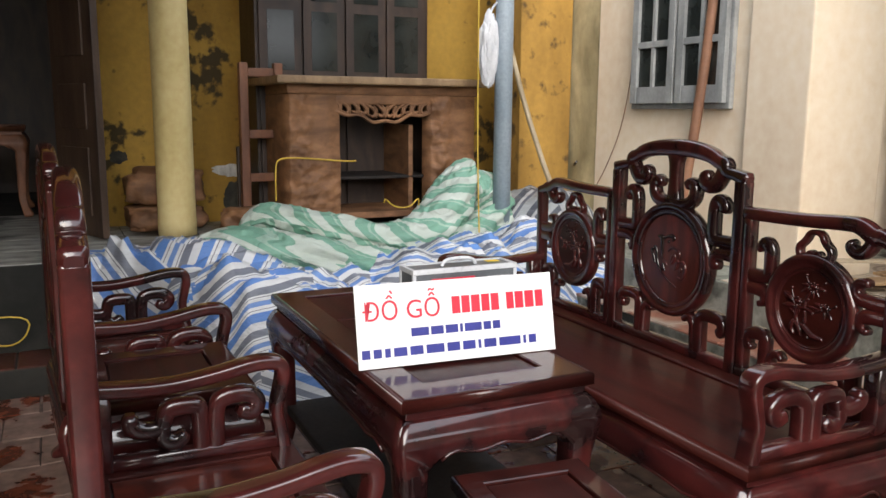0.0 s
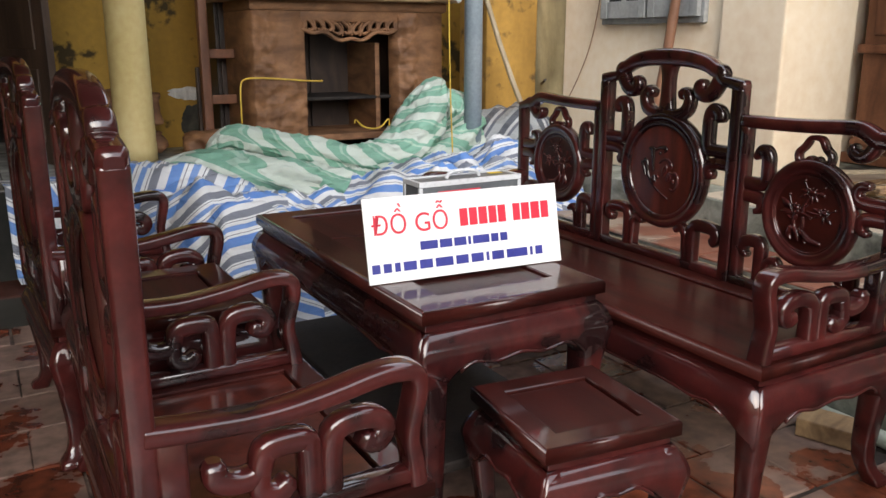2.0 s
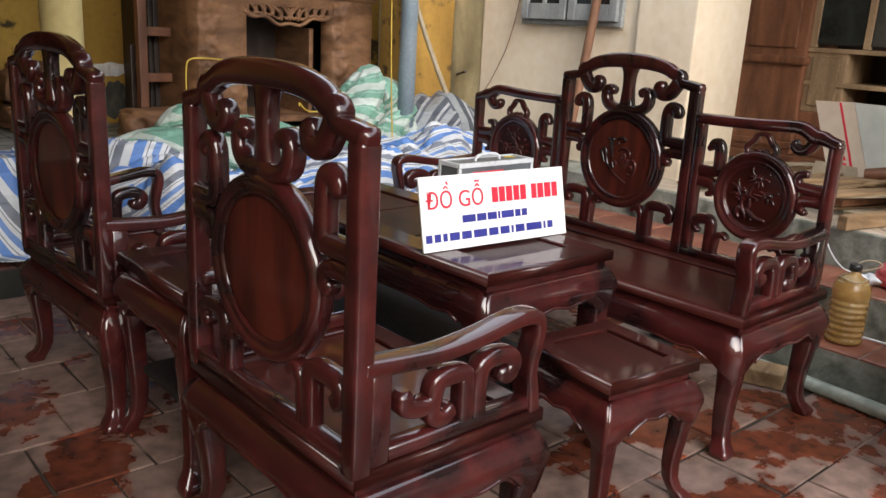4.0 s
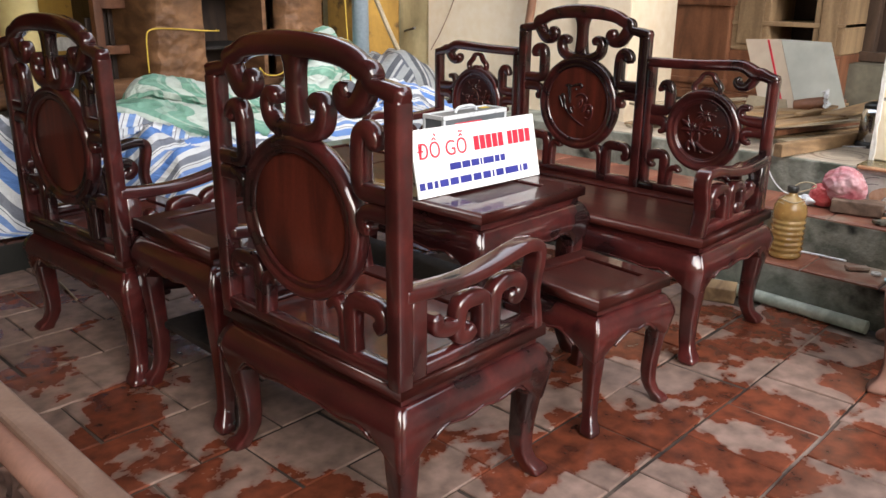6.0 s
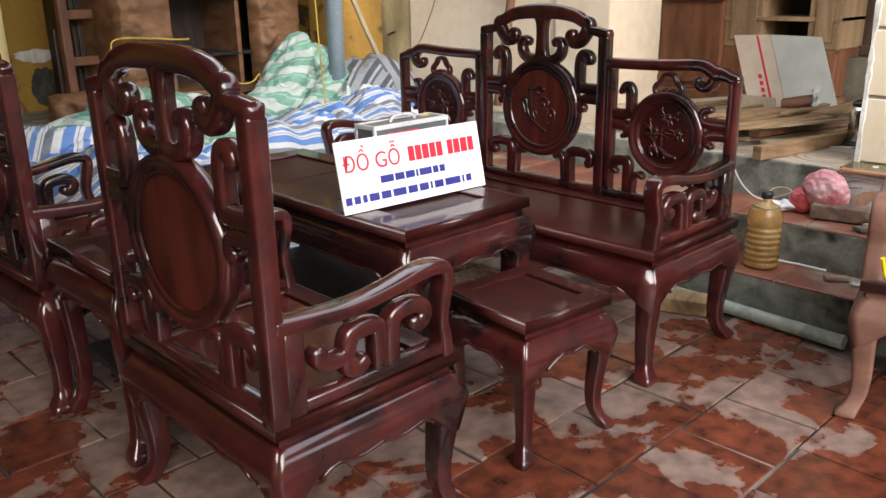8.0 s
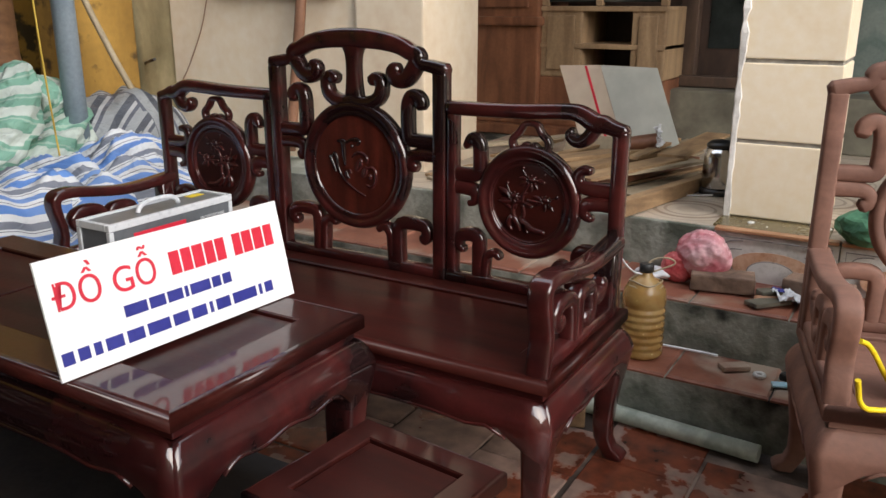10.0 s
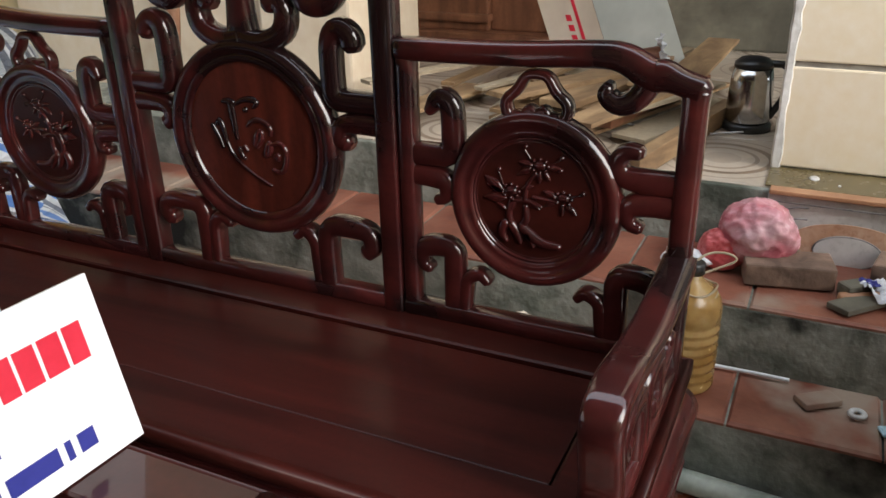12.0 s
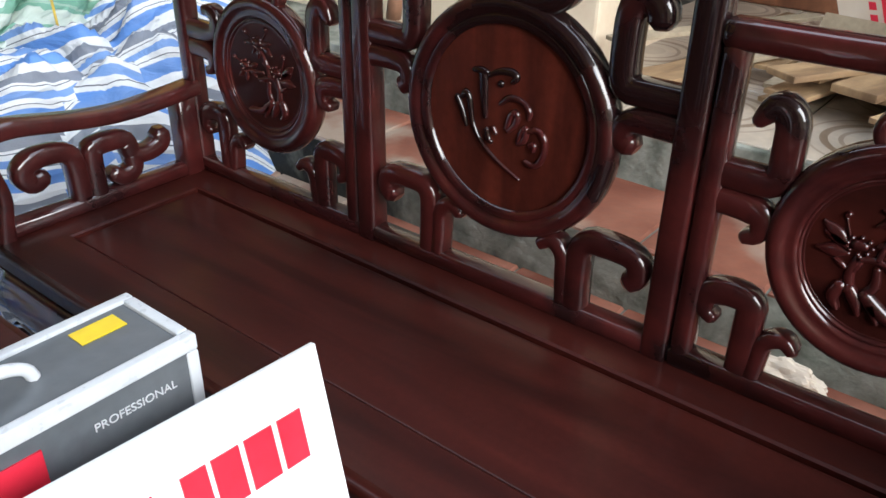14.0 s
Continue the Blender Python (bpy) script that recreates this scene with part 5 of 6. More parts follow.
part("strand", tube([(3.305, 4.4, 0.82), (3.305, 4.3, 0.95), (3.305, 4.16, 1.2), (3.305, 4.08, 1.6), (3.305, 4.06, 2.6)], 0.0026), BROWNPOLE, wire)
rod = thing("wall_rod", Matrix(), "short dark iron rod sticking out of the wall", "rod")
part("bar", tube([(3.34, 4.7, 0.93), (3.15, 4.4, 0.97)], 0.008, 0), DARKWOOD_SHADE, rod)

# ---- porch ----
col = thing("porch_column", pose(3.155, 1.3, 0.511), "square cream column with recessed joints and chipped plaster edge", "column", kind="structure")
z = 0.0
for h in (0.276,) * 10:
    part("block", box(0.0, 0.33, -0.164, 0.164, z + 0.007, z + h - 0.007, 0.005), COLUMN, col)
    z += h
part("core", box(0.007, 0.323, -0.157, 0.157, 0.0, 2.68, 0.0), JOINT, col)
bm = bmesh.new()
grid = []
for i in range(131):
    zz = 2.62 * i / 130
    n1, n2 = noise.noise(Vector((zz * 9, 0, 3))), noise.noise(Vector((zz * 24, 5, 3)))
    w1, w2, p = 0.014 + 0.012 * n1 + 0.008 * n2, 0.03 + 0.02 * n2, 0.005 + 0.004 * n1 + 0.003 * n2
    grid.append([bm.verts.new((q, r, zz)) for q, r in ((0.004, 0.162 - w1), (-p, 0.166 - w1), (-p - 0.002, 0.162 + p), (0.01, 0.168 + p), (0.03 + w2, 0.167 + p), (0.036 + w2, 0.159))])
for a, b in zip(grid, grid[1:]):
    for i in range(5):
        bm.faces.new((a[i + 1], a[i], b[i], b[i + 1]))
part("chipped_edge", bm, PLASTER, col, "broken white plaster edge")


def porch_cabinet():
    t = thing("porch_cabinet", pose(4.6, 2.72, 0.511), "large brown wooden cabinet with glazed upper doors and open niches", "cabinet")
    part("side_bay", box(-0.04, 0.42, 0.14, 0.58, 0.06, 1.9, 0.01), CABWOOD, t)
    part("moulding", box(-0.075, 0.42, 0.12, 0.6, 0.62, 0.67, 0.015), CABWOOD, t)
    part("moulding", box(-0.06, 0.42, 0.13, 0.59, 0.1, 0.14, 0.012), CABWOOD, t)
    part("raised_panel", box(-0.058, -0.038, 0.2, 0.52, 0.72, 1.75, 0.008), CABWOOD, t)
    part("plinth", box(-0.09, 0.42, -0.6, 0.62, 0.0, 0.06, 0.008), CABWOOD, t)
    part("body", box(0.0, 0.42, -0.58, 0.14, 0.06, 0.34, 0.01), CABWOOD, t)
    for y in (-0.58, -0.36):
        part("door", box(-0.022, -0.0, y, y + 0.2, 0.08, 0.32, 0.006), CABWOOD, t)
    part("back_panel", box(0.39, 0.42, -0.58, 0.14, 0.34, 1.9, 0.0), DARKWOOD_SHADE, t)
    for y0, y1 in ((-0.11, 0.14), (-0.58, -0.39)):
        part("carved_upright", box(0.0, 0.39, y0, y1, 0.34, 0.72, 0.012), CABPALE, t, "upright with a carved face")
        part("carved_face", box(-0.012, 0.0, y0 + 0.04, y1 - 0.04, 0.38, 0.68, 0.01), CABPALE, t)
    for z in (0.5, 0.7):
        part("shelf", box(-0.01, 0.39, -0.58, 0.14, z, z + 0.028, 0.005), CABPALE, t)
    for y in (-0.58, -0.22, 0.1):
        part("stile", box(0.0, 0.04, y, y + 0.04, 0.73, 1.9, 0.005), CABPALE, t)
    for y in (-0.54, -0.18):
        part("pane", box(0.015, 0.02, y, y + 0.32 if y < -0.3 else y + 0.28, 0.75, 1.9, 0), DARKGLASS, t)


porch_cabinet()


def door_porch():
    t = thing("door_2", pose(5.07, 1.72, 0.511), "dark wooden door frame with a dusty unlit opening", "door", kind="structure")
    for y in (-0.45, 0.35):
        part("jamb", box(-0.1, 0.03, y, y + 0.1, 0, 2.2, 0.008), DOORWOOD, t)
    # dark leaf and panes stand in for the unlit depth of the doorway
    part("leaf", box(-0.03, 0.02, -0.35, 0.35, 0, 2.2, 0.004), DARKWOOD_SHADE, t)
    for y in (-0.3, 0.02):
        part("pane", box(-0.036, -0.031, y, y + 0.28, 0.5, 1.9, 0), DARKGLASS, t)
    part("sill", box(-0.14, -0.04, -0.45, 0.45, 0.29, 0.35, 0.006), DOORWOOD, t)
    part("threshold", box(-0.3, 0.02, -0.75, 0.7, 0.0, 0.285, 0.01), DUSTY, t, "dusty cement block under the door")


door_porch()


def crumpled(w, h, amp, seed, at=(0, 0, 0), n=16):
    """A small creased sheet with some thickness."""
    bm = bmesh.new()
    for low in (0, 1):
        g = [[bm.verts.new((at[0] + w * (i / n - 0.5), at[1] + h * (j / n - 0.5), at[2] + 0.002 * (1 - low) + amp * (0.5 + 0.8 * noise.noise(Vector((i * 0.22, j * 0.22, seed))) + 0.4 * abs(noise.noise(Vector((i * 0.5, j * 0.5, seed))))))) for i in range(n + 1)] for j in range(n + 1)]
        for j in range(n):
            for i in range(n):
                f = (g[j][i], g[j][i + 1], g[j + 1][i + 1], g[j + 1][i])
                bm.faces.new(f[::-1] if low else f)
    return bm


def boards():
    def panel(a, b, c, d, th=0.005):
        bm = bmesh.new()
        p = [Vector(q) for q in (a, b, c, d)]
        nrm = (p[1] - p[0]).cross(p[3] - p[0]).normalized() * th
        lo = [bm.verts.new(q) for q in p]
        hi = [bm.verts.new(q + nrm) for q in p]
        bm.faces.new(lo[::-1])
        bm.faces.new(hi)
        for i in range(4):
            bm.faces.new((lo[i], lo[(i + 1) % 4], hi[(i + 1) % 4], hi[i]))
        bmesh.ops.recalc_face_normals(bm, faces=bm.faces[:])
        return bm
    t = thing("cardboard_box", Matrix(), "flattened grey cardboard box with a red printed stripe, leaning on planks", "cardboard")
    lean = Vector((0.11, 0.2, 0.43))
    fold, right, far = Vector((3.86, 2.065, 0.54)), Vector((3.88, 1.82, 0.6)), Vector((3.87, 2.275, 0.53))
    part("side_panel", panel(far, fold, fold + lean, far + lean), CARD, t)
    part("front_panel", panel(fold + Vector((0, -0.002, 0)), right, right + lean * 0.85, fold + lean + Vector((0, -0.002, 0))), CARDG, t, "greyer panel")
    def strip(p, q, a, b):
        return panel(*[far.lerp(fold, u) + lean * v for u, v in ((p, a), (q, a), (q, b), (p, b))], 0.0065)
    part("red_stripe", strip(0.62, 0.68, 0.01, 0.99), RED, t, "red printed stripe")
    for k in range(5):
        part("lettering_bar", strip(0.44, 0.54, 0.16 + 0.08 * k, 0.21 + 0.08 * k), RED, t)
    t = thing("cardboard_sheet", Matrix(), "folded brown cardboard flap in front of the grey box", "cardboard", "leaning cardboard")
    part("flap", panel((3.8, 2.36, 0.58), (3.75, 2.08, 0.58), (3.79, 2.12, 0.66), (3.83, 2.35, 0.66)), CARDB, t)
    rng = random.Random(8)
    for i in range(24):
        x, y = 3.3 + rng.random() * 0.75, 1.75 + rng.random() * 0.85
        t = thing("plank", pose(x, y, 0.512 + 0.0052 * i, 0, 0, rng.uniform(-13, 13) - 14), "loose pale offcut plank lying on the porch", "plank", "loose planks")
        L, w = rng.uniform(0.4, 0.85), rng.uniform(0.04, 0.12)
        part("board", box(-L / 2, L / 2, -w / 2, w / 2, 0, 0.013, 0.002), PLANK if i % 3 else CARDB, t)
    for x, y, z, rz, L, w, h, m_ in ((3.27, 1.715, 0.512, -12, 0.36, 0.022, 0.06, PLANK), (3.56, 1.86, 0.556, -14, 0.36, 0.03, 0.03, CABWOOD), (3.62, 1.99, 0.596, -16, 0.4, 0.06, 0.022, PLANK), (3.5, 2.1, 0.616, -30, 0.34, 0.05, 0.018, PLANK)):
        t = thing("plank", pose(x, y, z, 0, 0, rz), "long squared plank lying on the porch", "plank", "loose planks")
        part("board", box(-L, L, -w, w, 0, h, 0.004), m_, t)
    t = thing("paper_roll", pose(3.72, 1.965, 0.655, 78, 0, 15), "torn white and brown printed carton on the planks", "paper")
    part("carton", lathe([(0.03, -0.08), (0.036, -0.075), (0.037, 0.0), (0.034, 0.07), (0.026, 0.085)], 14, su=1.25), CABWOOD, t, "brown printed wrapper")
    part("torn_cover", crumpled(0.13, 0.09, 0.035, 2.0, (0.0, 0.02, 0.06)), PAPER, t, "torn white paper")


boards()


def kettle():
    t = thing("kettle", pose(3.52, 1.575, 0.5115), "polished steel electric kettle with a black handle", "kettle")
    part("body", lathe([(0.062, 0.024), (0.066, 0.03), (0.066, 0.08), (0.062, 0.15), (0.055, 0.19)], 28), CHROME, t)
    part("lid", lathe([(0.057, 0.19), (0.056, 0.203), (0.04, 0.215), (0.012, 0.22)], 28), BLACK, t)
    part("base", lathe([(0.072, 0.0), (0.072, 0.018), (0.064, 0.024)], 28), BLACK, t)
    part("handle", tube([(0.0, -0.045, 0.2), (0.0, -0.1, 0.2), (0.0, -0.105, 0.12), (0.0, -0.06, 0.04)], 0.011), BLACK, t)
    part("cord", tube([(-0.07, 0.0, 0.006), (-0.14, 0.12, 0.004), (-0.12, 0.3, 0.004), (-0.05, 0.42, 0.004)], 0.003), PAPER, t)


kettle()


def oil_bottle():
    t = thing("oil_bottle", pose(2.553, 1.562, 0.176), "ribbed amber plastic oil bottle with a white carrying loop", "bottle")
    t.scale = (0.87, 0.87, 0.92)
    prof = [(0.068, 0.0), (0.077, 0.01)]
    for i in range(7):
        z = 0.02 + 0.025 * i
        prof += [(0.078, z), (0.073, z + 0.006), (0.072, z + 0.012), (0.078, z + 0.019)]
    prof += [(0.078, 0.21), (0.074, 0.235), (0.058, 0.262), (0.03, 0.28), (0.022, 0.29), (0.022, 0.3)]
    part("bottle", lathe(prof, 28), OIL, t)
    part("cap", lathe([(0.026, 0.3), (0.026, 0.325), (0.022, 0.328)], 20), BLACK, t)
    for zz in (0.25, 0.268):
        part("twine", tube([(0.062 * math.cos(a) * (1 - 2.4 * (zz - 0.25)), 0.062 * math.sin(a) * (1 - 2.4 * (zz - 0.25)), zz + 0.006 * math.sin(3 * a)) for a in [k * math.pi / 8 for k in range(17)]], 0.0025), BAMBOO, t, "pale twine round the neck")
    part("cord", tube([(-0.01, 0.01, 0.29), (-0.1, 0.02, 0.32), (-0.22, 0.03, 0.4), (-0.33, 0.02, 0.5), (-0.385, -0.02, 0.52)], 0.003), PAPER, t, "thin pale cord up to the bench")
    part("loop", tube([(0.0, -0.02, 0.3), (0.02, -0.06, 0.315), (0.03, -0.1, 0.335), (0.03, -0.07, 0.35), (0.02, -0.02, 0.345), (0.0, 0.01, 0.31)], 0.0032), BAMBOO, t)


oil_bottle()


def rubble():
    t = thing("plastic_bag", pose(2.86, 1.47, 0.343), "crumpled pink plastic bag on the step", "bag")
    for name, cx, cy, cz, rr, m_, sd in (("bag", 0.0, -0.01, 0.105, 0.09, PINK, 0.0), ("bag_end", -0.02, 0.07, 0.055, 0.055, REDBAG, 5.0)):
        bm = bmesh.new()
        bmesh.ops.create_icosphere(bm, subdivisions=5, radius=rr * 0.9)
        for v in bm.verts:
            c = v.co.copy()
            q = c + Vector((sd, sd, 0))
            r = 1 + 0.16 * noise.noise(q * 13) + 0.14 * (0.5 - abs(noise.noise(q * 30))) + 0.1 * (0.5 - abs(noise.noise(q * 75)))
            v.co = Vector((cx + c.x * r * 0.8, cy + c.y * r * 1.05, max(0.002, cz * 0.92 + c.z * r)))
        for f in bm.faces:
            f.smooth = True
        part(name, bm, m_, t)
    t = thing("green_rag", pose(2.99, 0.97, 0.516), "crumpled green cloth on the porch edge", "cloth")
    bm = bmesh.new()
    bmesh.ops.create_icosphere(bm, subdivisions=4, radius=0.08)
    for v in bm.verts:
        c = v.co.copy()
        r = 1 + 0.35 * noise.noise(c * 14) + 0.2 * noise.noise(c * 34)
        v.co = Vector((c.x * r, c.y * r * 1.3, max(0.0, 0.05 + c.z * r * 0.8)))
    part("cloth", bm, RAG, t)
    t = thing("plastic_scrap", pose(2.82, 1.61, 0.345, 6, 0, 20), "small torn scrap of white plastic", "scrap")
    bm = bmesh.new()
    bmesh.ops.create_icosphere(bm, subdivisions=4, radius=0.035)
    for v in bm.verts:
        v.co = Vector((v.co.x, v.co.y * 1.4, max(-0.01, v.co.z * 0.8))) * (1 + 0.7 * noise.noise(v.co * 40)) + Vector((0, 0, 0.012))
    part("scrap", bm, PAPER, t)
    t = thing("thin_board", pose(2.74, 1.23, 0.345, 0, 3, 48), "thin broken grey board lying on the step", "board")
    part("board", box(-0.03, 0.03, -0.07, 0.06, 0, 0.014, 0.003), DUSTY, t)
    t = thing("chisel", pose(2.8, 1.18, 0.351, 0, 0, -65), "chisel with an orange handle lying on the step", "chisel")
    part("handle", lathe([(0.004, -0.1), (0.013, -0.095), (0.011, -0.05), (0.013, -0.01), (0.008, 0.0)], 12, m=Matrix.Rotation(radians(90), 4, "Y")), NOSING, t)
    part("blade", box(0.0, 0.11, -0.007, 0.007, -0.002, 0.003, 0.001), CHROME, t)
    t = thing("tile_chip", pose(2.58, 1.28, 0.177, 0, 5, 35), "broken dark red tile chip on the lower step", "tile chip")
    part("chip", box(-0.025, 0.025, -0.045, 0.04, 0, 0.014, 0.003), TREAD, t)
    t = thing("wrapper", pose(2.53, 1.12, 0.178, 0, 0, 20), "small light blue wrapper on the lower step", "wrapper")
    part("wrapper", box(-0.016, 0.016, -0.04, 0.04, 0, 0.008, 0.003), LBLUE, t)
    t = thing("plastic_ring", pose(2.56, 1.2, 0.178), "small white plastic ring on the lower step", "ring")
    part("ring", tube([(0.014 * math.cos(a), 0.014 * math.sin(a), 0.006) for a in [k * math.pi / 6 for k in range(13)]], 0.006, 1), PRINTW, t)
    t = thing("file_tool", pose(2.54, 1.03, 0.178, 0, 0, 70), "short dark iron tool on the lower step", "tool")
    part("shank", box(-0.05, 0.05, -0.012, 0.012, 0, 0.014, 0.004), DARKWOOD_SHADE, t)
    part("grip", box(0.051, 0.12, -0.016, 0.016, 0, 0.022, 0.007), BLACK, t)
    t = thing("ceramic_shard", pose(2.8, 1.24, 0.345, 0, 0, 40), "broken grey pottery shard on the step", "shard")
    part("shard", box(-0.022, 0.022, -0.045, 0.03, 0, 0.03, 0.008), DUSTY, t)
    t = thing("screwdriver", pose(2.38, 1.83, 0.002, 0, 0, 100), "dark screwdriver with a red tip beside the pipe", "tool")
    part("handle", box(-0.05, 0.03, -0.012, 0.012, 0, 0.022, 0.007), BLACK, t)
    part("end_cap", box(-0.062, -0.05, -0.011, 0.011, 0, 0.02, 0.004), RED, t)
    for x, y, a in ((2.825, 1.385, 12), (2.89, 1.1, -12)):
        t = thing("brick", pose(x, y, 0.345, 0, 0, a), "old grey-brown brick lying on the step", "brick", "loose bricks")
        part("block", box(-0.05, 0.05, -0.1, 0.1, 0, 0.055, 0.006), BRICK, t)
    t = thing("paper_scrap", pose(2.79, 1.17, 0.349, 8, 6, 30), "crumpled blue and white paper packet", "paper")
    part("sheet", crumpled(0.12, 0.1, 0.03, 1.0), PAPER, t)
    part("blue_corner", crumpled(0.05, 0.03, 0.012, 4.0, (0.035, 0.03, 0.02)), BLUE, t)
    t = thing("crumpled_paper", pose(2.6, 1.96, 0.176), "crumpled tan wrapping paper on the lower step", "paper")
    bm = bmesh.new()
    bmesh.ops.create_icosphere(bm, subdivisions=4, radius=0.05)
    for v in bm.verts:
        c = v.co.copy()
        r = 1 + 0.5 * noise.noise(c * 22) + 0.3 * noise.noise(c * 60)
        v.co = Vector((c.x * r * 0.8, c.y * r * 1.5, max(0.0, 0.03 + c.z * r * 0.7)))
    part("paper", bm, CARD, t)
    t = thing("fruit", pose(2.79, 1.07, 0.343), "round yellow fruit on the step", "fruit")
    part("rind", lathe([(0.01, 0.0), (0.035, 0.01), (0.05, 0.05), (0.035, 0.09), (0.008, 0.1)], 20), FRUIT, t)
    t = thing("drain_pipe", Matrix(), "grey-green plastic pipe lying along the step", "pipe")
    part("tube", tube([(2.408, 2.3, 0.027), (2.408, 1.65, 0.027), (2.372, 1.15, 0.027)], 0.026, 0, 18), PIPE, t)
    t = thing("wood_block", pose(2.33, 1.75, 0, 0, 0, 20), "pale wooden block on the paving", "block")
    part("block", box(-0.06, 0.06, -0.09, 0.09, 0, 0.06, 0.006), PLANK, t)
    t = thing("twig", Matrix(), "thin pale twig lying on the paving", "twig")
    part("stick", tube([(0.45, 3.85, 0.006), (0.435, 3.74, 0.008), (0.415, 3.59, 0.006)], 0.004, 1), BAMBOO, t)
    t = thing("iron_rod", Matrix(), "thin pale rod lying on the lower step", "rod")
    part("bar", tube([(2.635, 1.55, 0.184), (2.64, 1.44, 0.184), (2.64, 1.34, 0.184)], 0.0045, 1), PAPER, t)


rubble()


def work_lamp():
    t = thing("work_lamp", pose(2.03, 0.81, 0.43), "wire-caged work lamp with a bright yellow cord on a chair seat", "lamp")
    part("bulb", lathe([(0.012, 0.02), (0.04, 0.035), (0.055, 0.07), (0.04, 0.105), (0.012, 0.12)], 20), CHROME, t)
    part("cage", tube([(0.06 * math.cos(a), 0.06 * math.sin(a), 0.06 + 0.01 * math.sin(2 * a)) for a in [k * math.pi / 8 for k in range(17)]], 0.005), CORD, t)
    part("cord", tube([(-0.07, 0.12, 0.14), (-0.03, 0.1, 0.12), (0.0, 0.05, 0.02), (-0.06, 0.0, 0.008), (-0.1, 0.06, 0.008), (-0.14, 0.1, 0.02), (-0.16, 0.11, 0.09)], 0.006), CORD, t)


work_lamp()


def relief_side(y0, y1, z0, z1, x, deep, ny=150, nz=26):
    """A board whose west face is carved in deep, tangled relief."""
    bm = bmesh.new()
    g = []
    for j in range(nz + 1):
        row = []
        for i in range(ny + 1):
            y, z = y0 + (y1 - y0) * i / ny, z0 + (z1 - z0) * j / nz
            q = Vector((y * 16, z * 20, 2))
            d = 0.02 * (1 - 2 * abs(noise.noise(q))) + 0.012 * noise.noise(q * 2.3)
            row.append(bm.verts.new((x + deep if j in (0, nz) or i in (0, ny) else x - d, y, z)))
        g.append(row)
    for j in range(nz):
        for i in range(ny):
            bm.faces.new((g[j][i], g[j + 1][i], g[j + 1][i + 1], g[j][i + 1])).smooth = True
    return bm


def raw_beam():
    t = thing("carved_rail", pose(-0.285, 1.92, 0.0), "unfinished carved wooden rail on trestle feet", "rail")
    t.scale = (1.15, 1.0, 1.19)
    part("rail", box(-0.045, 0.01, -0.33, 1.0, 0.25, 0.3, 0.012, 3), RAWTOP, t)
    part("ogee_moulding", tube([(-0.058, -0.31, 0.262), (-0.058, 0.99, 0.262)], 0.026, 0, 16), RAW, t)
    part("carved_side", relief_side(-0.3, 0.97, 0.03, 0.25, -0.065, 0.03), ROUGHCUT, t, "board carved in deep tangled relief")
    part("back_board", box(-0.03, -0.005, -0.3, 0.97, 0.03, 0.25, 0.004), RAW, t)
    part("end_rail", box(-0.7, -0.046, -0.33, -0.27, 0.25, 0.298, 0.012, 3), RAWTOP, t)
    for x, y in ((-0.07, -0.32), (-0.07, 0.92), (-0.69, -0.32)):
        part("foot", box(x, x + 0.06, y, y + 0.06, 0.0, 0.252, 0.008), RAW, t)


raw_beam()


def ropes():
    t = thing("rope", Matrix(), "yellow plastic rope looped over the low step", "rope", "yellow ropes")
    part("strand", tube([(-0.9, 4.405, 0.2), (-0.24, 4.4, 0.285), (-0.12, 4.4, 0.315), (0.12, 4.4, 0.31), (0.09, 4.4, 0.2), (-0.0, 4.4, 0.165), (-0.1, 4.4, 0.22), (-0.16, 4.4, 0.29)], 0.004), ROPE, t)
    t = thing("rope", Matrix(), "yellow plastic rope hanging over the green sheet", "rope", "yellow ropes")
    part("strand", tube([(2.3, 4.05, 0.6), (2.31, 4.1, 1.0), (2.33, 4.15, 1.6), (2.36, 4.2, 3.0)], 0.004), ROPE, t)
    t = thing("rope", Matrix(), "yellow tape tied round the carved cabinet leg", "rope", "yellow ropes")
    part("strand", tube([(1.34, 4.6, 0.78), (1.34, 4.6, 0.97), (1.36, 4.6, 1.01), (1.47, 4.62, 1.01), (1.6, 4.617, 1.0), (1.7, 4.617, 0.99), (1.81, 4.625, 0.985), (1.83, 4.7, 0.985)], 0.0045), ROPE, t)


ropes()


# ---- pieces of the steps and floors ----
def tile_mesh(name, lx, ly, h, material, bev=0.006):
    me = bpy.data.meshes.new(name)
    b = box(-lx / 2, lx / 2, -ly / 2, ly / 2, -h, 0, 0)
    top = [e for e in b.edges if all(v.co.z > -1e-6 for v in e.verts)]
    bmesh.ops.bevel(b, geom=top, offset=bev, segments=1, affect="EDGES")
    b.to_mesh(me)
    b.free()
    me.materials.append(material)
    return me


def lay(parent, me, x, y, z, name, rz=0.0, tilt=0.0, rx=0.0):
    ob = new(name, me)
    ob.matrix_world = pose(x, y, z, tilt + rx, random.uniform(-0.25, 0.25), rz)
    ob.parent = parent
    return ob


step1, step2, step3 = bpy.data.objects["step_1"], bpy.data.objects["step_2"], bpy.data.objects["step_3"]
porch, terrace = bpy.data.objects["porch_floor"], bpy.data.objects["terrace_floor"]
tread = tile_mesh("tread_tile", 0.234, 0.295, 0.012, TREAD)
tread2 = tile_mesh("upper_tread_tile", 0.318, 0.295, 0.012, TREAD)
for k in range(15):
    y = -0.2 + 0.3 * k
    lay(step1, tread, 2.556, y, 0.173, "tile")
    lay(step2, tread2, 2.825, y, 0.34, "tile")
tread3 = tile_mesh("low_tread_tile", 0.29, 0.275, 0.012, WETTILE)
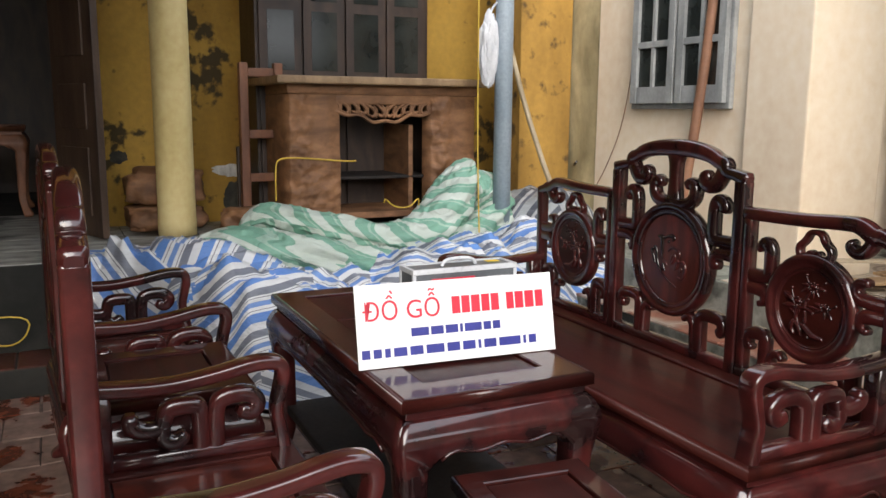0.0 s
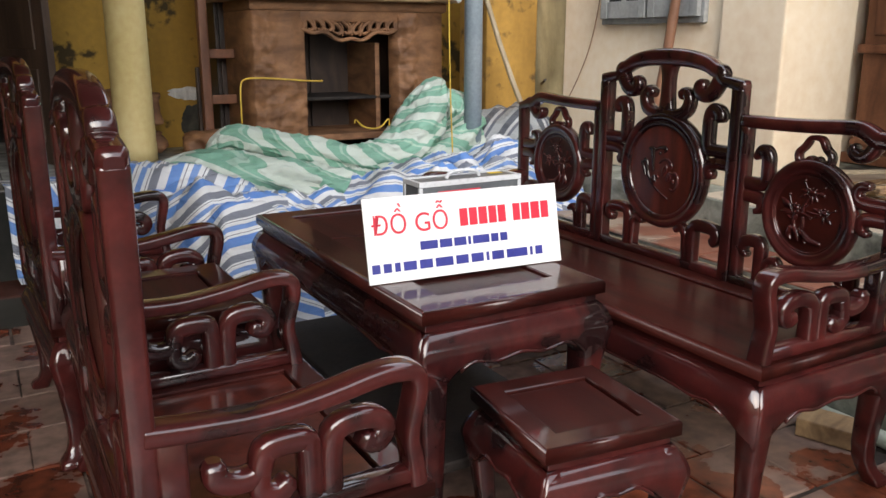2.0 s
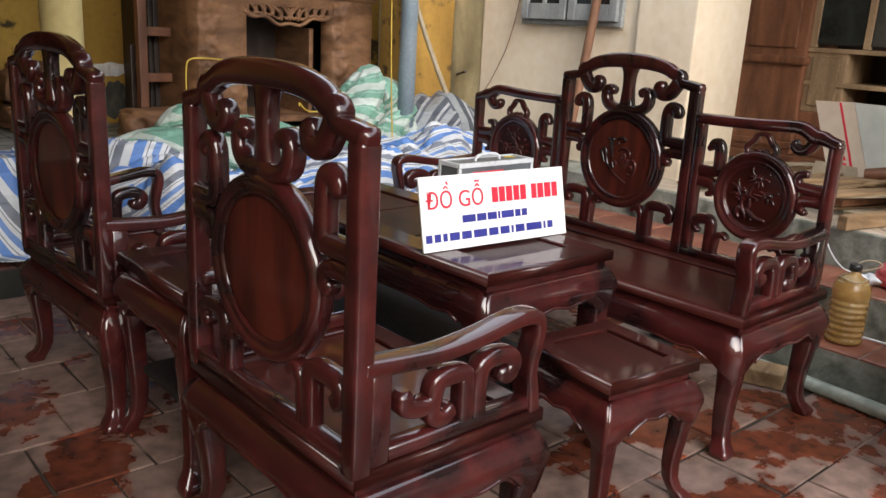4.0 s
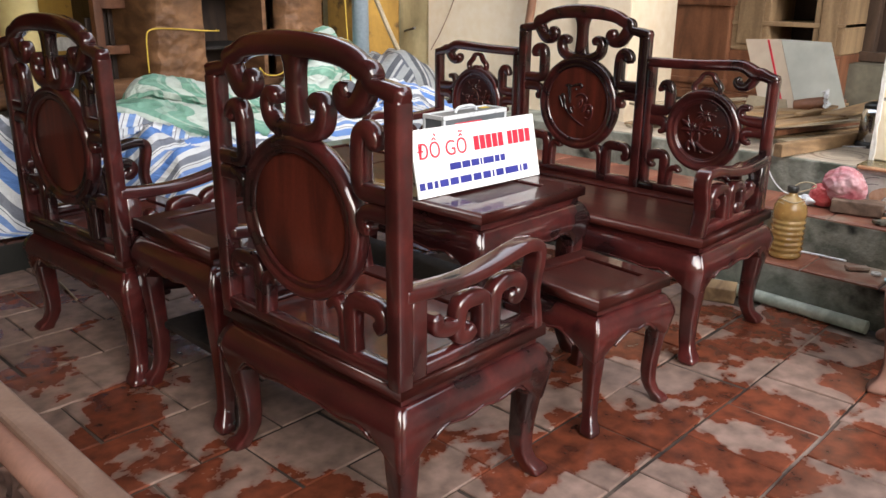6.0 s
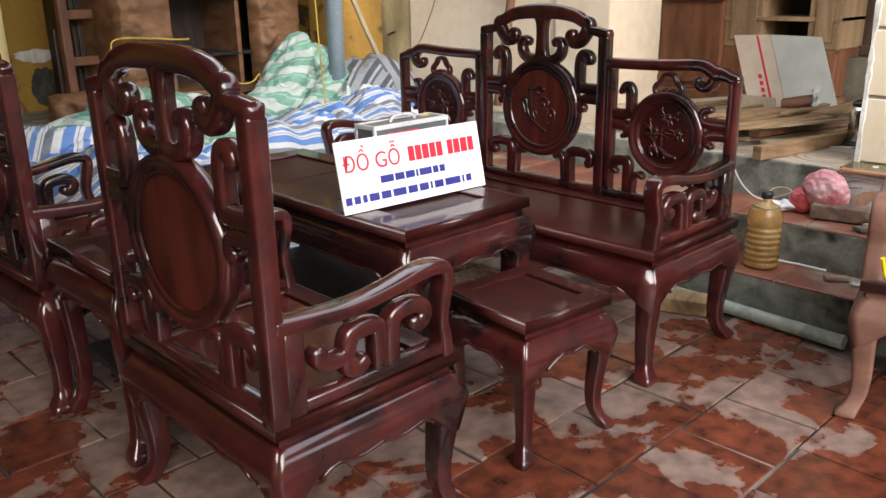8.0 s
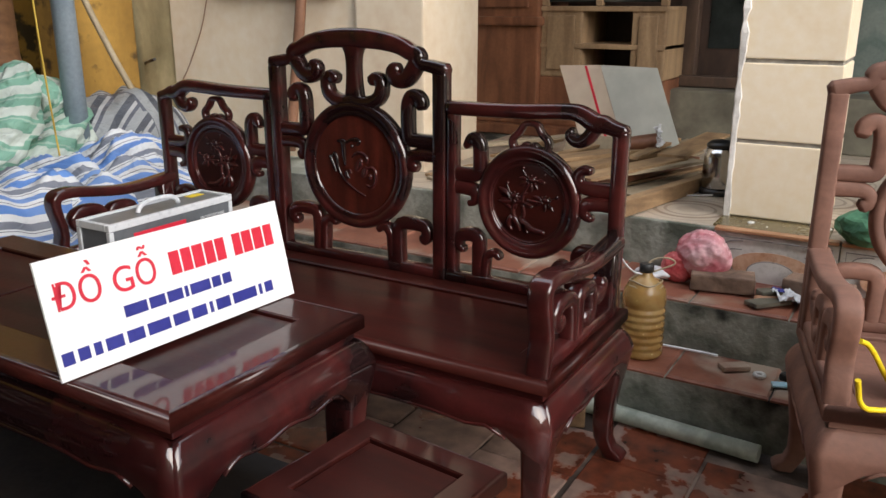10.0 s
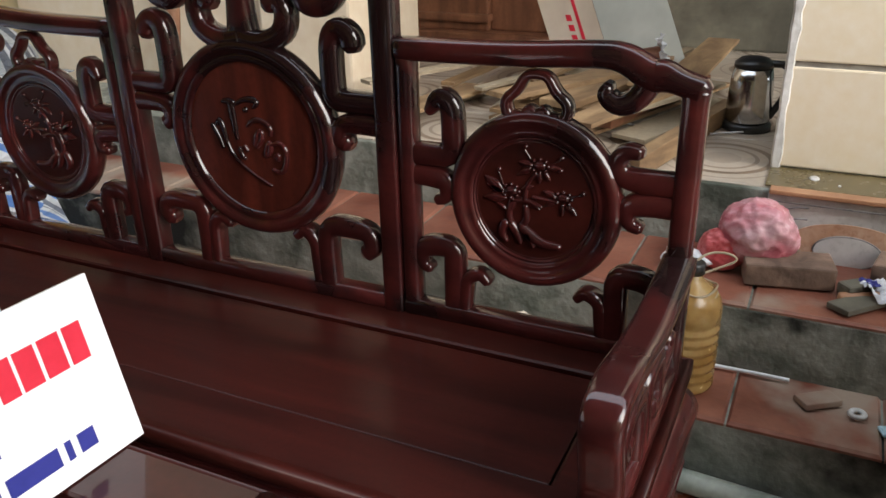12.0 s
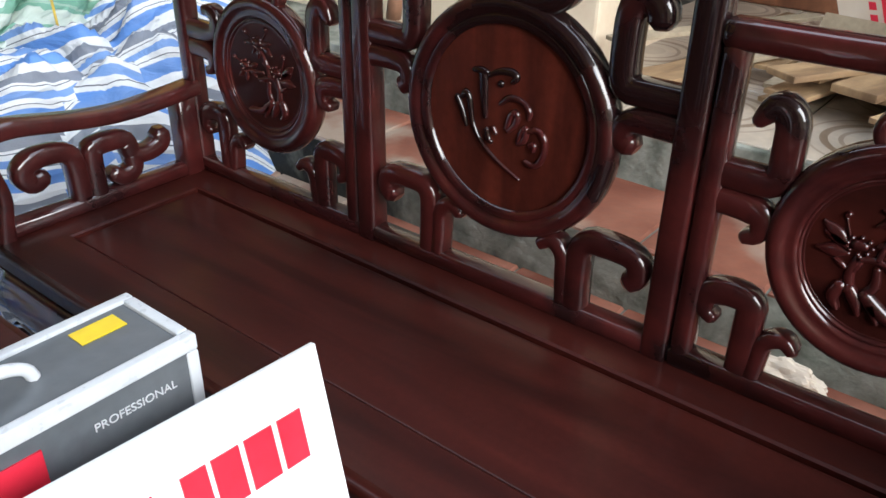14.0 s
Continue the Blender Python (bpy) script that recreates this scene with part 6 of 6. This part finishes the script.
for k in range(18):
    lay(step3, tread3, -2.5 + 0.3 * k, 4.28, 0.139, "tile")
ptile = tile_mesh("porch_tile", 0.395, 0.395, 0.01, TERR, 0.002)
for i in range(5):
    for j in range(8):
        lay(porch, ptile, 3.2 + 0.4 * i, 0.0 + 0.4 * j, 0.5095, "tile", tilt=0.0)
gtile = tile_mesh("terrace_tile", 0.395, 0.395, 0.01, TERRG, 0.002)
for i in range(11):
    for j in range(5):
        lay(terrace, gtile, -1.6 + 0.4 * i, 4.62 + 0.4 * j, 0.5525, "tile")
rtile = tile_mesh("riser_tile", 0.395, 0.16, 0.008, RISERTILE, 0.002)
for k in range(4):
    ob = new("riser_tile", rtile)
    ob.matrix_world = Matrix.Translation((2.977, 0.06 + 0.4 * k, 0.42)) @ Euler((radians(90), 0, radians(-90))).to_matrix().to_4x4()
    ob.parent = porch

part("damp_patch", box(3.003, 3.16, 1.1, 1.47, 0.5085, 0.5145, 0.001), OLIVE, porch, "olive damp paint before the column")
for k in range(4):
    part("edge_tile", box(2.961, 3.0, -0.136 + 0.4 * k, 0.256 + 0.4 * k, 0.504, 0.5155, 0.003), NOSING, porch)
for x, y, r in ((3.09, 1.36, 0.014), (3.15, 1.17, 0.008), (3.12, 1.15, 0.006), (3.16, 1.13, 0.006), (3.13, 1.11, 0.007), (3.05, 1.3, 0.004)):
    part("paint_drop", lathe([(r, 0.5145), (r * 0.8, 0.517), (r * 0.2, 0.518)], 9, at=(x, y, 0), su=1.5), PRINTW, porch)
riser_parts = []
m = YZ @ Matrix.Translation((0, 0, 2.928))
for i, k in enumerate((3, 2, 1, 0)):
    yc = 0.06 + 0.4 * k
    if not riser_parts:
        for name, bm, stuff in (("glaze_field", oval(0, 0.43, 0.13, 0.052, 2.928, 0.003), FIELD), ("glaze_medallion", oval(0, 0.41, 0.075, 0.04, 2.9265, 0.004), PRINTW),
                                ("glaze_line", ring(0, 0.41, 0.078, 0.043, 0.005, 0.006, 2.927), PRINTG),
                                ("glaze_border", sweep([(-0.18, 0.385, 0.004), (-0.18, 0.52, 0.004), (0.18, 0.52, 0.004), (0.18, 0.385, 0.004)], 0.003, m, it=0, n=6), PRINTG)):
            riser_parts.append(part(name, bm, stuff, porch))
        for s in (-1, 1):
            for dz, q in ((0.0, 1), (0.03, 0.7)):
                riser_parts.append(part("glaze_scroll", sweep([(s * u, v, 0.004) for u, v in ((0.1, 0.512 - dz), (0.14, 0.51 - dz), (0.166, 0.49 - dz), (0.16, 0.468 - dz), (0.144, 0.474 - dz), (0.15, 0.488 - dz))], 0.003, m, n=6), PRINTG, porch))
        for ob in riser_parts:
            ob.location.y += yc
            ob.location.z -= 0.035
            ob.location.x = 0.04
    else:
        for ob in list(riser_parts):
            tw = new(ob.name.split(".")[0], ob.data)
            tw.location.y = yc
            tw.location.z = -0.035
            tw.location.x = 0.04
            tw.parent = porch

pav = tile_mesh("paving_tile", 0.261, 0.283, 0.03, CLAY, 0.003)
far = bmesh.new()
for j in range(-22, 11):
    y = 0.99 + 0.2925 * j + 0.146
    if y > 4.1:
        continue
    for i in range(-23, 10):
        x = (0.005 if j % 2 else 0.145) + 0.27 * i + 0.135
        if x > 2.38:
            continue
        if -1.4 < x and y > 0.3:
            lay(floor, pav, x + random.uniform(-0.004, 0.004), y + random.uniform(-0.004, 0.004), random.uniform(-0.002, 0.002), "tile", random.uniform(-0.8, 0.8))
        else:
            vs = [far.verts.new((x + a * 0.131, y + b * 0.142, 0)) for a, b in ((-1, -1), (1, -1), (1, 1), (-1, 1))]
            far.faces.new(vs)
rest = part("paving_rest", far, CLAY, floor)
rest["kind"] = "stuff"
